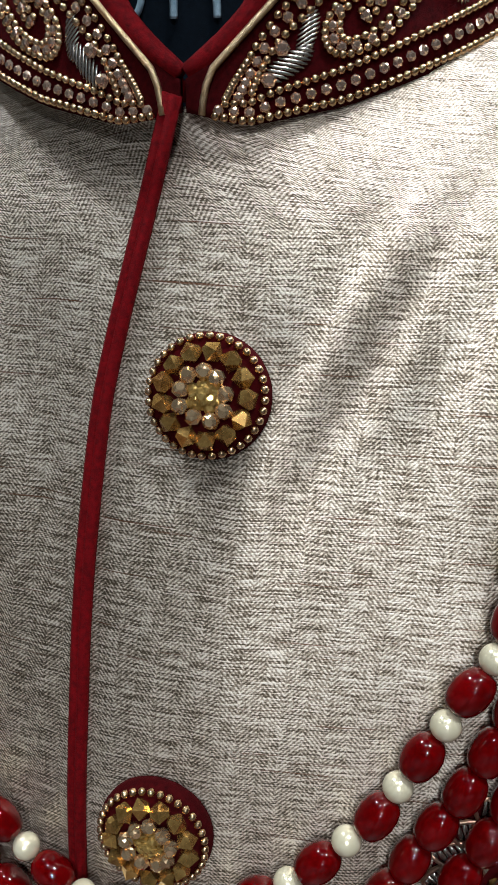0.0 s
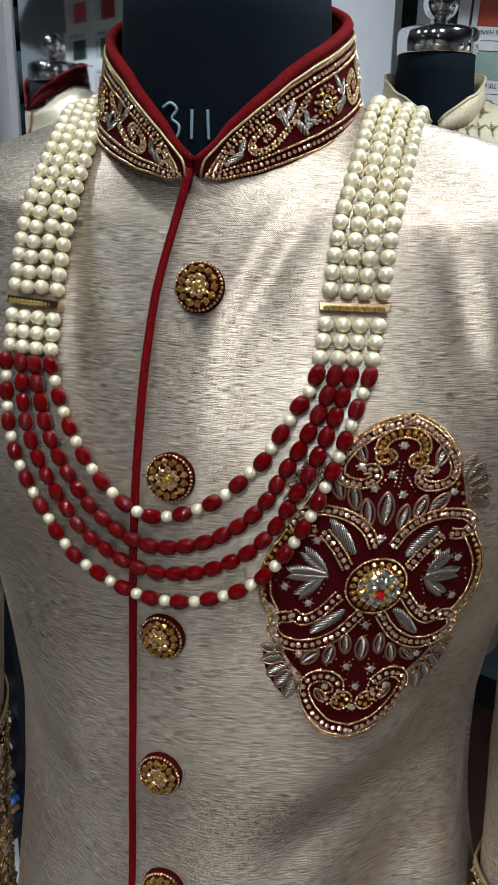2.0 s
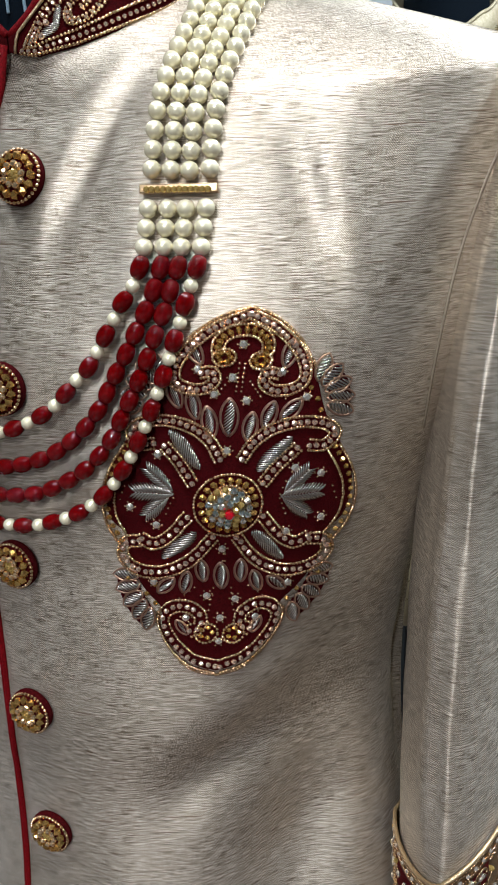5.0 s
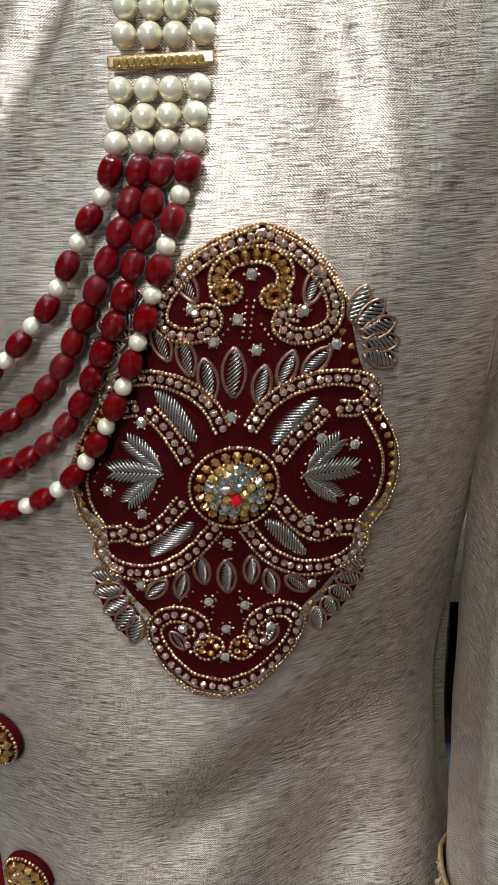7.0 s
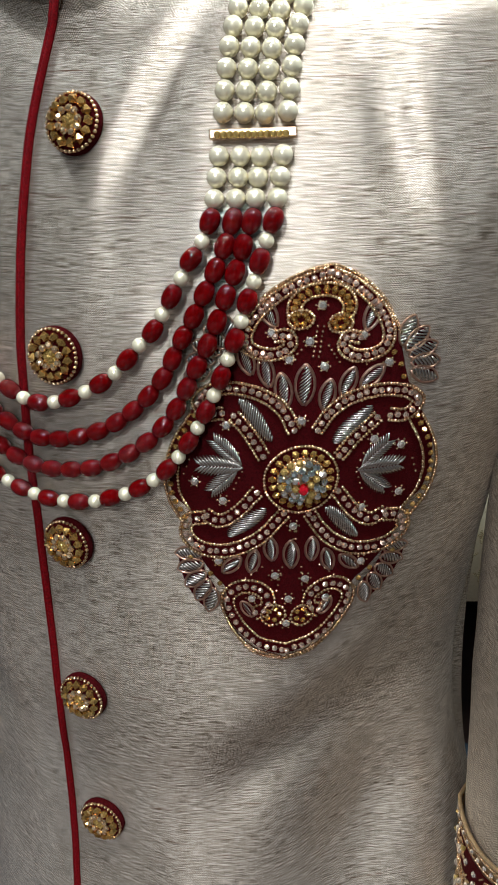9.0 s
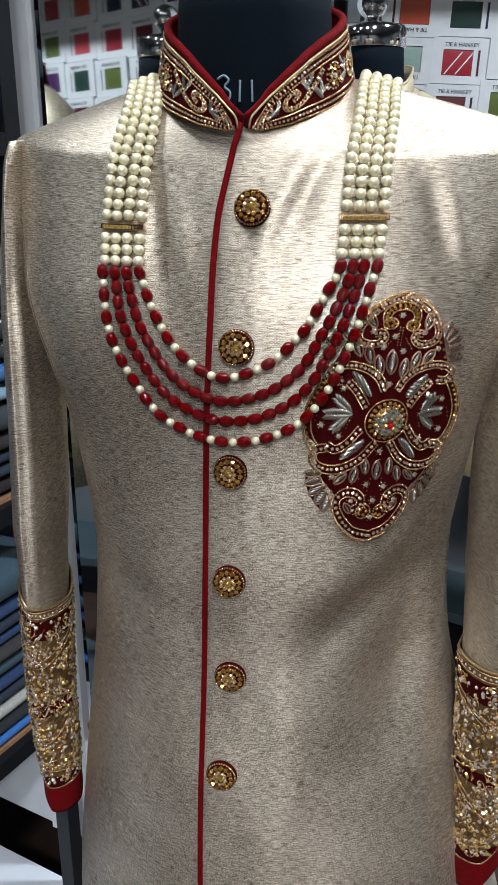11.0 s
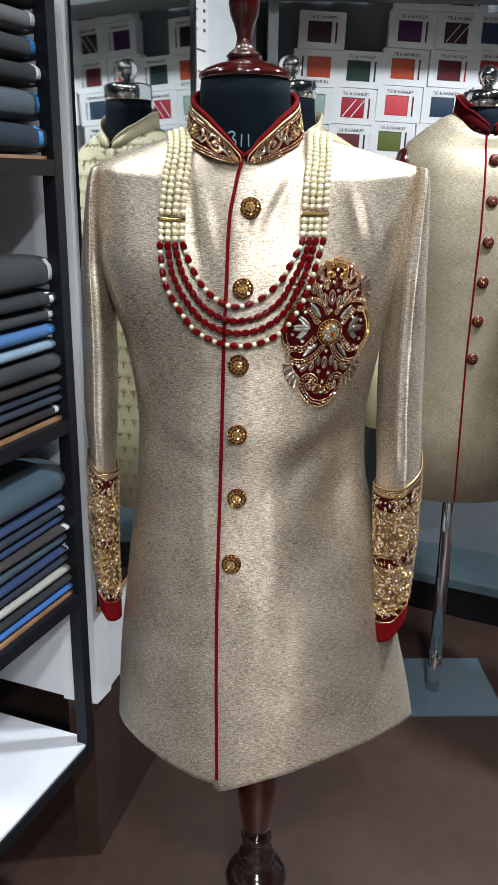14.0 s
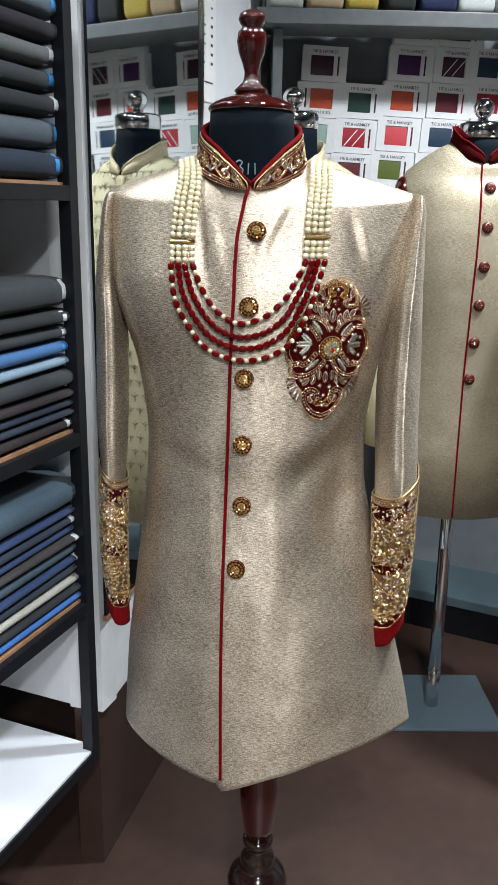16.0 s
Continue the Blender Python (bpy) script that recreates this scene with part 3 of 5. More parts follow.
HANG = [("red", (0.20, 0.010, 0.012)), ("dark wine", (0.06, 0.008, 0.012)), ("olive", (0.20, 0.17, 0.09)), ("teal grey", (0.10, 0.15, 0.16)), ("charcoal", (0.03, 0.03, 0.035))]
for i, (shade, colour) in enumerate(HANG):
    hanging_garment(rm @ pose(-0.05 - 0.075 * i, RW + 0.24, 1.84, 0, 0, rnd.uniform(-6, 6)), 0.07, 1.0, cloth("hanging_" + shade.replace(" ", "_"), colour), GOLD_CORD if i % 2 == 0 else SATIN, f"{shade} embroidered coat hanging on the rail")
rail = empty("hanging_rail", rm @ pose(-0.45, RW + 0.26, 1.882), "thin chrome hanging rail behind the rack", "rail")
part("bar", tube([(-0.48, 0, 0), (0, 0, 0), (0.46, 0, 0)], 0.008, 10), CHROME, rail)
for x in (-0.46, 0.44):
    part("upright", tube([(x, 0, -1.882), (x, 0, -0.9), (x, 0, 0)], 0.008, 10), CHROME, rail)

# ---- the long coat on its tailor's form ----
TURNED = -10.0
coat = empty("long_coat", pose(0, 0, 0, 0, 0, TURNED), "long beige raw-silk coat with maroon piping and gold bead embroidery", "coat")
#        z     cx     half   front  back
RINGS = [(0.600, 0.047, 0.255, 0.166, 0.150), (0.70, 0.041, 0.244, 0.163, 0.146), (0.80, 0.034, 0.230, 0.158, 0.140), (0.90, 0.029, 0.214, 0.151, 0.132), (0.98, 0.024, 0.199, 0.143, 0.125),
         (1.08, 0.020, 0.183, 0.131, 0.117), (1.18, 0.020, 0.179, 0.130, 0.115), (1.28, 0.018, 0.190, 0.125, 0.120), (1.34, 0.015, 0.204, 0.124, 0.122), (1.40, 0.015, 0.222, 0.118, 0.122), (1.46, 0.019, 0.232, 0.101, 0.118), (1.505, 0.022, 0.2365, 0.0865, 0.112)]
#        half   side   front  depth  back
TOPS = [(0.2375, 1.529, 1.5135, 0.0830, 0.106), (0.2355, 1.540, 1.5205, 0.0800, 0.098), (0.196, 1.554, 1.5275, 0.0768, 0.088), (0.150, 1.568, 1.535, 0.0742, 0.080), (0.115, 1.578, 1.541, 0.073, 0.075), (0.084, 1.586, 1.547, 0.074, 0.071), (0.074, 1.584, 1.545, 0.068, 0.065)]
PLACKET = [(-0.003, 1.546), (-0.0098, 1.512), (-0.0134, 1.495), (-0.0160, 1.480), (-0.0180, 1.455), (-0.0191, 1.43), (-0.0199, 1.395), (-0.0235, 1.306), (-0.026, 1.179), (-0.029, 1.062), (-0.032, 0.94), (-0.033, 0.79), (-0.032, 0.618)]


def placket_x(z):
    return float(np.interp(z, [p[1] for p in PLACKET[::-1]], [p[0] for p in PLACKET[::-1]]))


def bell(x, z, x0, z0, ang, along, across):
    c, s = math.cos(radians(ang)), math.sin(radians(ang))
    u, v = (x - x0) * c + (z - z0) * s, -(x - x0) * s + (z - z0) * c
    return math.exp(-(u / along) ** 2 - (v / across) ** 2)


#         x      z      slant  length width  depth
FOLDS = [(0.052, 1.500, 62, 0.040, 0.008, -0.0045), (0.036, 1.495, 60, 0.050, 0.010, 0.003), (-0.050, 1.470, 100, 0.045, 0.009, 0.005), (-0.068, 1.480, 100, 0.05, 0.010, -0.004),
         (0.155, 1.480, 112, 0.035, 0.008, -0.005), (0.172, 1.470, 108, 0.045, 0.010, 0.004), (-0.145, 1.40, 70, 0.06, 0.012, 0.004), (-0.056, 1.460, 92, 0.10, 0.026, -0.006), (0.135, 1.150, 25, 0.060, 0.026, -0.010), (0.165, 1.12, 78, 0.10, 0.035, -0.008), (0.172, 1.07, 82, 0.15, 0.050, -0.006), (0.125, 1.195, 15, 0.07, 0.02, 0.005), (0.13, 1.175, 15, 0.06, 0.014, 0.004),
         (0.155, 1.09, 72, 0.13, 0.045, -0.020), (0.13, 1.31, 60, 0.07, 0.05, 0.004), (0.19, 1.09, 20, 0.05, 0.012, -0.005), (-0.10, 1.15, -20, 0.06, 0.015, -0.004), (-0.06, 1.10, 95, 0.16, 0.022, 0.004), (0.045, 0.98, 88, 0.2, 0.02, 0.0025), (-0.055, 0.80, 92, 0.2, 0.03, 0.003), (0.125, 1.165, 45, 0.070, 0.022, -0.016), (0.165, 1.12, 85, 0.12, 0.030, -0.014),
         (0.10, 0.78, 82, 0.2, 0.03, 0.003), (0.18, 0.75, 75, 0.18, 0.03, -0.003), (0.02, 1.44, 85, 0.05, 0.006, 0.0018), (0.06, 1.40, 95, 0.07, 0.01, -0.0015), (0.03, 1.33, 80, 0.06, 0.008, -0.0012)]


def skin(ring, top=False):
    pts = []
    for k in range(200):
        a = 2 * math.pi * k / 200
        c, s = math.cos(a), math.sin(a)
        if top:
            half, side, front, depth, back = ring
            cx = 0.003 + 0.019 * (half - 0.074) / 0.162
            x = cx + half * c
            y = (depth if s < 0 else back) * math.copysign(abs(s) ** 1.3, s) + 0.006 * c * c * min(1.0, (side - 1.505) / 0.03)
            z = side + (front - side) * (max(0, -s) ** 1.6)
        else:
            z, cx, half, front, back = ring
            full = float(np.interp(z, [1.15, 1.34, 1.42, 1.505], [1.0, 0.86, 0.90, 1.3]))       # the chest is boxier than the waist
            x, y = cx + half * c, (front if s < 0 else back) * math.copysign(abs(s) ** full, s)
        nx, ny = c, s
        d = 0.0
        if s < 0.1:
            for f in FOLDS:
                d += 0.95 * f[5] * bell(x, z, *f[:5])
            d += 0.0016 * noise.noise(Vector((x * 22, z * 9, 3.1))) + 0.0007 * noise.noise(Vector((x * 60, z * 30, 7)))
            step = (x - placket_x(z)) / 0.004
            d += 0.0022 * (1 / (1 + math.exp(-max(-30, min(30, step))))) * (1 if s < 0 else 0)
        rise = max(0.0, 1 - (z - 0.6) / 0.25)                      # the hem climbs towards the sides
        if not top:
            u = (x - placket_x(z)) / (cx + half - placket_x(z)) if x > placket_x(z) else (placket_x(z) - x) / (placket_x(z) - cx + half)
            bow = 1 - abs(s) if s < 0 else 1
            z += rise * (0.135 * u ** 1.15 - 0.100 * bow if x > placket_x(z) else 0.012 + 0.085 * u ** 1.5 - 0.060 * bow)
        pts.append((x + nx * d * 0.3, y + (ny if s < 0 else 0) * d, z))
    return pts


zs = np.linspace(0.600, 1.505, 110)
table = spline(RINGS, 400)
rings = [skin(tuple([z] + [float(np.interp(z, table[:, 0], table[:, k])) for k in (1, 2, 3, 4)])) for z in zs]
t0 = (RINGS[-1][2], 1.505, 1.505, RINGS[-1][3], RINGS[-1][4])
rings += [skin(tuple(r), True) for r in spline([t0] + TOPS, 26)[1:]]
BODY = loft(rings, caps=False)
from mathutils.bvhtree import BVHTree
TREE = BVHTree.FromBMesh(BODY)
body = part("bodice", BODY, SILK, coat, "beige slubbed raw silk front and skirt")
weave_uv(body, 200, 50, 1.45)
sol = body.modifiers.new("thickness", "SOLIDIFY")
sol.thickness, sol.offset = 0.002, -1


def on(x, z, y=None):
    """The place and the outward normal on the coat's front at (x, z)."""
    hit = TREE.ray_cast(Vector((x, -0.6, z)), Vector((0, 1, 0)))
    if y is not None or hit[0] is None:
        hit = TREE.find_nearest(Vector((x, -0.05 if y is None else y, z)))
    n = hit[1]
    if n.y > 0.2 and n.z < 0.3:
        n = -n
    return hit[0], n


def lay(points, lift=0.0):
    out = []
    for p in points:
        q, n = on(p[0], p[1])
        out.append(q + n * lift)
    return out


# collar
def collar_point(psi, h, out=0.0):
    """psi: degrees round the neck from the front (plus: towards x); h: 0 at the base, 1 at the top edge."""
    a = abs(psi)
    zb = float(np.interp(a, [0, 10, 25, 53, 90, 135, 180], [1.546, 1.543, 1.547, 1.560, 1.580, 1.598, 1.604]))
    tall = float(np.interp(a, [0, 6, 14, 25, 40, 53, 75, 100, 180], [0.006, 0.014, 0.026, 0.036, 0.044, 0.048, 0.049, 0.048, 0.046]))
    r = 1.02 - 0.11 * h * min(1, a / 40) + out / 0.08
    s, c = math.sin(radians(psi)), math.cos(radians(psi))
    return Vector((0.002 + 0.0815 * r * s, -(0.077 if c > 0 else 0.070) * r * c, zb + tall * h))


# placket piping, and a fine seam of the facing beside it
line_of_edge = [p for p in spline(PLACKET, 120) if p[1] < 1.536]
edge_bm = bmesh.new()
for shift, rad in ((-0.0010, 0.0015), (0.0010, 0.0016)):
    tube([collar_point(-1.5 + shift * 500, 0.5, 0.0005)] + lay([(p[0] + shift, p[1]) for p in line_of_edge], 0.0010), rad, 8, edge_bm)
part("placket_piping", edge_bm, SATIN, coat, "deep red velvet double piping down the placket")


def collar_frame(psi, h, lift=0.0, turn=0.0):
    p = collar_point(psi, h)
    du = collar_point(psi + 1, h) - collar_point(psi - 1, h)
    dv = collar_point(psi, h + 0.05) - collar_point(psi, h - 0.05)
    return frame_on(p, du.cross(dv), dv, turn, lift)


for side, (a0, a1) in (("", (0.5, 178)), ("", (-0.5, -178))):
    cols = np.linspace(a0, a1, 70)
    outer = [[collar_point(a, h, 0.0) for h in np.linspace(0, 1, 8)] + [collar_point(a, h, -0.003) for h in np.linspace(1, 0, 8)] for a in cols]
    part("collar_band", loft(outer), VELVET, coat, "maroon velvet stand collar covered in gold beads")
    part("collar_piping", tube([collar_point(a, 1, -0.002) + Vector((0, 0, 0.001)) for a in np.linspace(a0, a1, 90)], [0.0022 + 0.0013 * min(1, k / 8) for k in range(90)], 8), SATIN, coat, "red satin collar edge")
    part("collar_cord", tube([collar_point(a0 * a, h, 0.0010) for a, h in ((6, 0.02), (6.5, 0.3), (7.5, 0.6), (9.5, 0.82))] + [collar_point(a, 0.93, 0.0012) for a in np.linspace(a0 * 26, a1, 90)], 0.0008, 6), GOLD_CORD, coat, "twisted gold cord")
    part("collar_lining", loft([[collar_point(a, 1, -0.0035) + Vector((0, 0, 0.0005)), collar_point(a, 0.9, -0.006), collar_point(a, 0.3, -0.006), collar_point(a, 0.3, -0.0035)] for a in cols]), SATIN, coat, "red satin lining")

# sleeves
#         x       y      z     half-x half-y
ARM_R = [(0.255, 0.004, 1.5405, 0.008, 0.034), (0.2555, 0.002, 1.518, 0.0115, 0.046), (0.2500, 0.000, 1.47, 0.0185, 0.056), (0.2455, -0.004, 1.42, 0.0250, 0.063), (0.2420, -0.010, 1.36, 0.0300, 0.067), (0.2400, -0.020, 1.27, 0.0335, 0.068), (0.2400, -0.036, 1.18, 0.034, 0.066),
         (0.241, -0.051, 1.10, 0.033, 0.063), (0.242, -0.057, 1.00, 0.031, 0.054), (0.241, -0.060, 0.92, 0.029, 0.047), (0.240, -0.062, 0.892, 0.028, 0.043), (0.239, -0.063, 0.872, 0.027, 0.042)]
ARM_L = [(-0.2085, 0.008, 1.537, 0.009, 0.034), (-0.2135, 0.010, 1.510, 0.012, 0.042), (-0.218, 0.008, 1.42, 0.019, 0.048), (-0.215, 0.004, 1.35, 0.024, 0.057), (-0.214, -0.004, 1.26, 0.025, 0.058), (-0.215, -0.012, 1.18, 0.024, 0.056),
         (-0.215, -0.018, 1.10, 0.020, 0.052), (-0.217, -0.022, 1.00, 0.019, 0.048), (-0.216, -0.024, 0.93, 0.018, 0.044), (-0.214, -0.025, 0.90, 0.017, 0.041), (-0.213, -0.025, 0.88, 0.016, 0.040)]


def arm_point(arm, x, y, hx, hy, c, s):
    """A place round the arm; the back of the right arm swings out from the body."""
    px, py = math.copysign(abs(c) ** 1.3, c), math.copysign(abs(s) ** 1.3, s)
    back = hy * max(0.0, py) * (1.15 if arm[0][0] > 0 else 0.0)
    return x + hx * px + 0.58 * back, y + hy * py + back


def sleeve_rings(arm, z0, z1, n, out=0.0, folds=True, dip=0.0, segments=64):
    crease = 4.22 if arm[0][0] > 0 else 5.20
    tab = spline(arm, 200)
    rows = []
    for z in np.linspace(z0, z1, n):
        x, y, hx, hy = (float(np.interp(z, tab[::-1, 2], tab[::-1, k])) for k in (0, 1, 3, 4))
        ring = []
        for k in range(segments):
            a = 2 * math.pi * k / segments
            c, s = math.cos(a), math.sin(a)
            d = out
            if folds:
                soft_end = min(1, max(0, (z - 1.085) / 0.06))              # pressed flat under the cuff
                d += soft_end * (0.0022 * noise.noise(Vector((x * 9 + c * 1.2, s * 1.2, z * 8))) + 0.0010 * noise.noise(Vector((c * 4, s * 4 + x, z * 26))))
                d += soft_end * 0.0050 * math.exp(-((a - crease) / 0.12) ** 2) * min(1, max(0, (1.50 - z) / 0.1))
            ring.append((*arm_point(arm, x, y, hx + d, hy + d, c, s), z + dip * c * 0.5))
        rows.append(ring)
    return rows


CUFF_TOP = {"R": 1.098, "L": 1.105}
for key, arm in (("R", ARM_R), ("L", ARM_L)):
    top, end = arm[0][2], arm[-1][2]
    rows = sleeve_rings(arm, top, end + 0.004, 90)
    cap = [tuple(np.array(p) * 0.55 + np.array((arm[0][0] - math.copysign(0.012, arm[0][0]), arm[0][1], top + 0.004)) * 0.45) for p in rows[0]]
    sleeve = part("sleeve", loft([cap] + rows), SILK, coat, "beige raw-silk sleeve")
    weave_uv(sleeve, 64, 0 if key == "R" else 32, 9.0)
    seam = [(0.254, 1.535), (0.248, 1.511), (0.236, 1.478), (0.226, 1.442), (0.218, 1.394), (0.212, 1.349)] if key == "R" else [(-0.209, 1.530), (-0.209, 1.49), (-0.200, 1.44), (-0.187, 1.38), (-0.172, 1.34)]
    part("armhole_seam", tube(lay(spline(seam, 40), -0.0004), 0.0010, 6), SEAM, coat, "corded armhole seam")
    # embroidered cuff: velvet tube, satin edge
    part("cuff", loft(sleeve_rings(arm, CUFF_TOP[key], end, 30, 0.0022, dip=0.034 if key == "R" else -0.03), caps=False), GOLD_NET, coat, "cuff crusted with gold thread, beads and crystals")
    part("cuff_edge", loft(sleeve_rings(arm, end + 0.004, end - 0.028, 8, 0.003, dip=0.045 if key == "R" else -0.04)), SATIN, coat, "red satin cuff edge")


# ---- the form under the coat ----
form = empty("tailors_form", pose(0, 0, 0, 0, 0, TURNED), "dark jersey tailor's form on a turned dark-red wooden stand", "dress form")
part("neck", loft([[(0.002 + rx * math.cos(a), -0.004 + ry * math.sin(a), z) for a in np.linspace(0, 2 * math.pi, 48, endpoint=False)]
                   for z, rx, ry in ((1.40, 0.066, 0.055), (1.50, 0.066, 0.058), (1.56, 0.066, 0.062), (1.60, 0.0645, 0.063), (1.63, 0.063, 0.063), (1.654, 0.0615, 0.0615))]), NAVY, form, "dark blue-black jersey neck")
cap = part("neck_cap", lathe([(0.058, 0.0), (0.0635, 0.001), (0.065, 0.004), (0.0635, 0.008), (0.055, 0.014), (0.040, 0.020), (0.026, 0.024), (0.020, 0.029)]), LACQUER, form, "dark-red lacquered wooden cap")
cap.location = (0.002, -0.004, 1.653)
knob = part("finial", lathe([(0.022, 0.0), (0.025, 0.004), (0.020, 0.009), (0.012, 0.016), (0.010, 0.028), (0.013, 0.040), (0.019, 0.055), (0.0215, 0.070), (0.020, 0.082), (0.015, 0.087), (0.014, 0.089), (0.0175, 0.093), (0.020, 0.099), (0.0175, 0.106), (0.009, 0.111), (0.001, 0.112)]), LACQUER, form, "turned dark-red lacquered finial")
knob.location = (0.000, -0.004, 1.679)
stem = [(0.030, 0.70), (0.030, 0.50), (0.034, 0.478), (0.036, 0.46), (0.036, 0.44), (0.033, 0.41), (0.028, 0.375), (0.024, 0.352)]
part("stem", lathe(stem), LACQUER, form, "turned dark-red stem").location = (0.036, 0.0, 0.018)
part("foot_turning", lathe([(0.022, 0.352), (0.028, 0.348), (0.029, 0.340), (0.024, 0.332), (0.022, 0.318), (0.031, 0.310), (0.034, 0.298), (0.030, 0.287), (0.036, 0.282), (0.050, 0.272), (0.058, 0.255), (0.056, 0.235), (0.040, 0.215), (0.030, 0.19), (0.030, 0.08), (0.12, 0.05), (0.14, 0.02), (0.14, -0.018)]), EBONY, form, "near-black turned base").location = (0.036, 0.0, 0.018)


def neck_mark(points, r=0.0012):
    out = []
    for x, z in spline(points, 24):
        a = math.asin(max(-1, min(1, (x - 0.002) / 0.0645)))
        rr = float(np.interp(z, [1.56, 1.60, 1.64], [0.0625, 0.0635, 0.0635])) + 0.0004
        out.append((x, -0.004 - rr * math.cos(a), z))
    return out


for pts in ([(-0.020, 1.5815), (-0.015, 1.5840), (-0.011, 1.5805), (-0.0145, 1.576), (-0.010, 1.572), (-0.0115, 1.566), (-0.017, 1.564), (-0.0215, 1.567)], [(-0.002, 1.5805), (-0.0025, 1.565)], [(0.007, 1.5805), (0.0075, 1.565)]):
    part("chalk_mark", tube(neck_mark(pts), 0.0009, 6), CHALK, form, "chalked figure 3" if len(pts) > 2 else "chalked figure 1")

# ---- necklace ----
necklace = empty("necklace", pose(0, 0, 0, 0, 0, TURNED), "long four-strand necklace of ivory pearls and dark red beads", "necklace")
bm = bmesh.new()
bmesh.ops.create_uvsphere(bm, u_segments=20, v_segments=14, radius=0.00455)
BIG_PEARL = mesh_of("pearl", bm, PEARL)
bm = bmesh.new()
bmesh.ops.create_uvsphere(bm, u_segments=16, v_segments=12, radius=0.0036)
SMALL_PEARL = mesh_of("pearl", bm, PEARL)
bm = loft([[(r * math.cos(a), r * math.sin(a), z) for a in np.linspace(0, 2 * math.pi, 18, endpoint=False)] for r, z in
           ((0.0008, -0.0059), (0.0023, -0.0056), (0.0035, -0.0044), (0.0043, -0.0025), (0.0046, 0), (0.0043, 0.0025), (0.0035, 0.0044), (0.0023, 0.0056), (0.0008, 0.0059))])
RED_BEAD = mesh_of("red_bead", bm, BEAD)
bands = {}
for key, path in (("R", [(0.0945, 1.4530, None), (0.0965, 1.478, None), (0.0990, 1.52, None), (0.1035, 1.553, None), (0.107, 1.58, -0.025), (0.109, 1.59, 0.0), (0.110, 1.59, 0.03), (0.108, 1.58, 0.07)]),
                  ("L", [(-0.0945, 1.4440, None), (-0.0945, 1.475, None), (-0.0905, 1.52, None), (-0.086, 1.553, None), (-0.089, 1.578, -0.025), (-0.092, 1.59, 0.0), (-0.094, 1.59, 0.03), (-0.092, 1.58, 0.07)])):
    cols = []
    for i in range(4):
        off = (i - 1.5) * 0.0093
        pts = []
        for x, z, y in path:
            q, n = on(x + off, z, y)
            pts.append(q + n * 0.0047)
        L = length_of(spline(pts, 200))
        n = int(L / 0.0086)
        cols.append(spline(pts, n))
    bands[key] = cols
    bar_at = 3
    for col in cols:
        for k, p in enumerate(col):
            if k == bar_at:
                continue
            share("pearl", BIG_PEARL, Matrix.Translation(Vector(p)) @ pose(0, 0, 0, rnd.uniform(0, 360), rnd.uniform(0, 360), 0), necklace)
    a, b = Vector(cols[0][bar_at]), Vector(cols[3][bar_at])
    d = b - a
    bar = share("spacer_bar", mesh_of("spacer_bar", box_bm(d.length + 0.010, 0.004, 0.0042, 0.0005, at=(0, 0, -0.0021)), GOLD, False), frame_on((a + b) / 2, on((a.x + b.x) / 2, a.z)[1]) @ pose(0, 0, 0, 90, 0, 0), necklace, "gold spacer bar set with small stones")
    gem = mesh_of("stone", gem_bm(0.0017, 0.0018), TOPAZ, False)
    for k in range(12):
        share("stone", gem, Matrix.Translation(a + d * ((k - 0.3) / 10.4) + Vector((0, -0.0018, 0))) @ pose(0, 0, 0, 90, 0, 0), necklace)

INNER = [(-0.078, 1.440), (-0.064, 1.404), (-0.043, 1.376), (-0.010, 1.3595), (0.026, 1.371), (0.050, 1.393), (0.068, 1.424), (0.0745, 1.444)]
OUTER = [(-0.1110, 1.439), (-0.103, 1.390), (-0.083, 1.352), (-0.055, 1.321), (-0.010, 1.3075), (0.035, 1.315), (0.067, 1.341), (0.088, 1.384), (0.1055, 1.444)]
ins, outs = spline(INNER, 60), spline(OUTER, 60)
ENDS_L, ENDS_R = [Vector(c[0]) for c in bands["L"]], [Vector(c[0]) for c in bands["R"]]
for i, w in enumerate((0.0, 0.37, 0.68, 1.0)):
    flat = ins * (1 - w) + outs * w
    gap_l = np.array((ENDS_L[3 - i].x, ENDS_L[3 - i].z - 0.0055)) - flat[0]
    gap_r = np.array((ENDS_R[i].x, ENDS_R[i].z - 0.0055)) - flat[-1]
    for q in range(18):
        fade = (1 - q / 18) ** 1.5
        flat[q] += gap_l * fade
        flat[-1 - q] += gap_r * fade
    fine = spline(flat, 500)
    path = np.array([tuple(v) for v in lay(fine, 0.0052 + (0.0015 if i in (0, 3) else 0))])
    s = np.r_[0, np.cumsum(np.linalg.norm(np.diff(path, axis=0), axis=1))]
    at = lambda q: Vector([float(np.interp(q, s, path[:, k])) for k in range(3)])
    sizes = []
    while sum(sizes) < s[-1] - 0.004:
        sizes.append(0.0072 if i in (0, 3) and len(sizes) % 2 == 1 else 0.0117)
    fit = s[-1] / sum(sizes)
    pos = 0.0
    for k, size in enumerate(sizes):
        c = (pos + size / 2) * fit
        d = (at(min(c + 0.003, s[-1])) - at(max(c - 0.003, 0))).normalized()
        m = Matrix.Translation(at(c)) @ d.to_track_quat("Z", "Y").to_matrix().to_4x4()
        if size < 0.01:
            share("pearl", SMALL_PEARL, m, necklace)
        else:
            share("red_bead", RED_BEAD, m @ pose(0, 0, 0, 0, 0, rnd.uniform(0, 360)), necklace)
        pos += size
    part("thread", tube(path[::6], 0.0006, 5), GOLD_CORD, necklace, "gold thread")


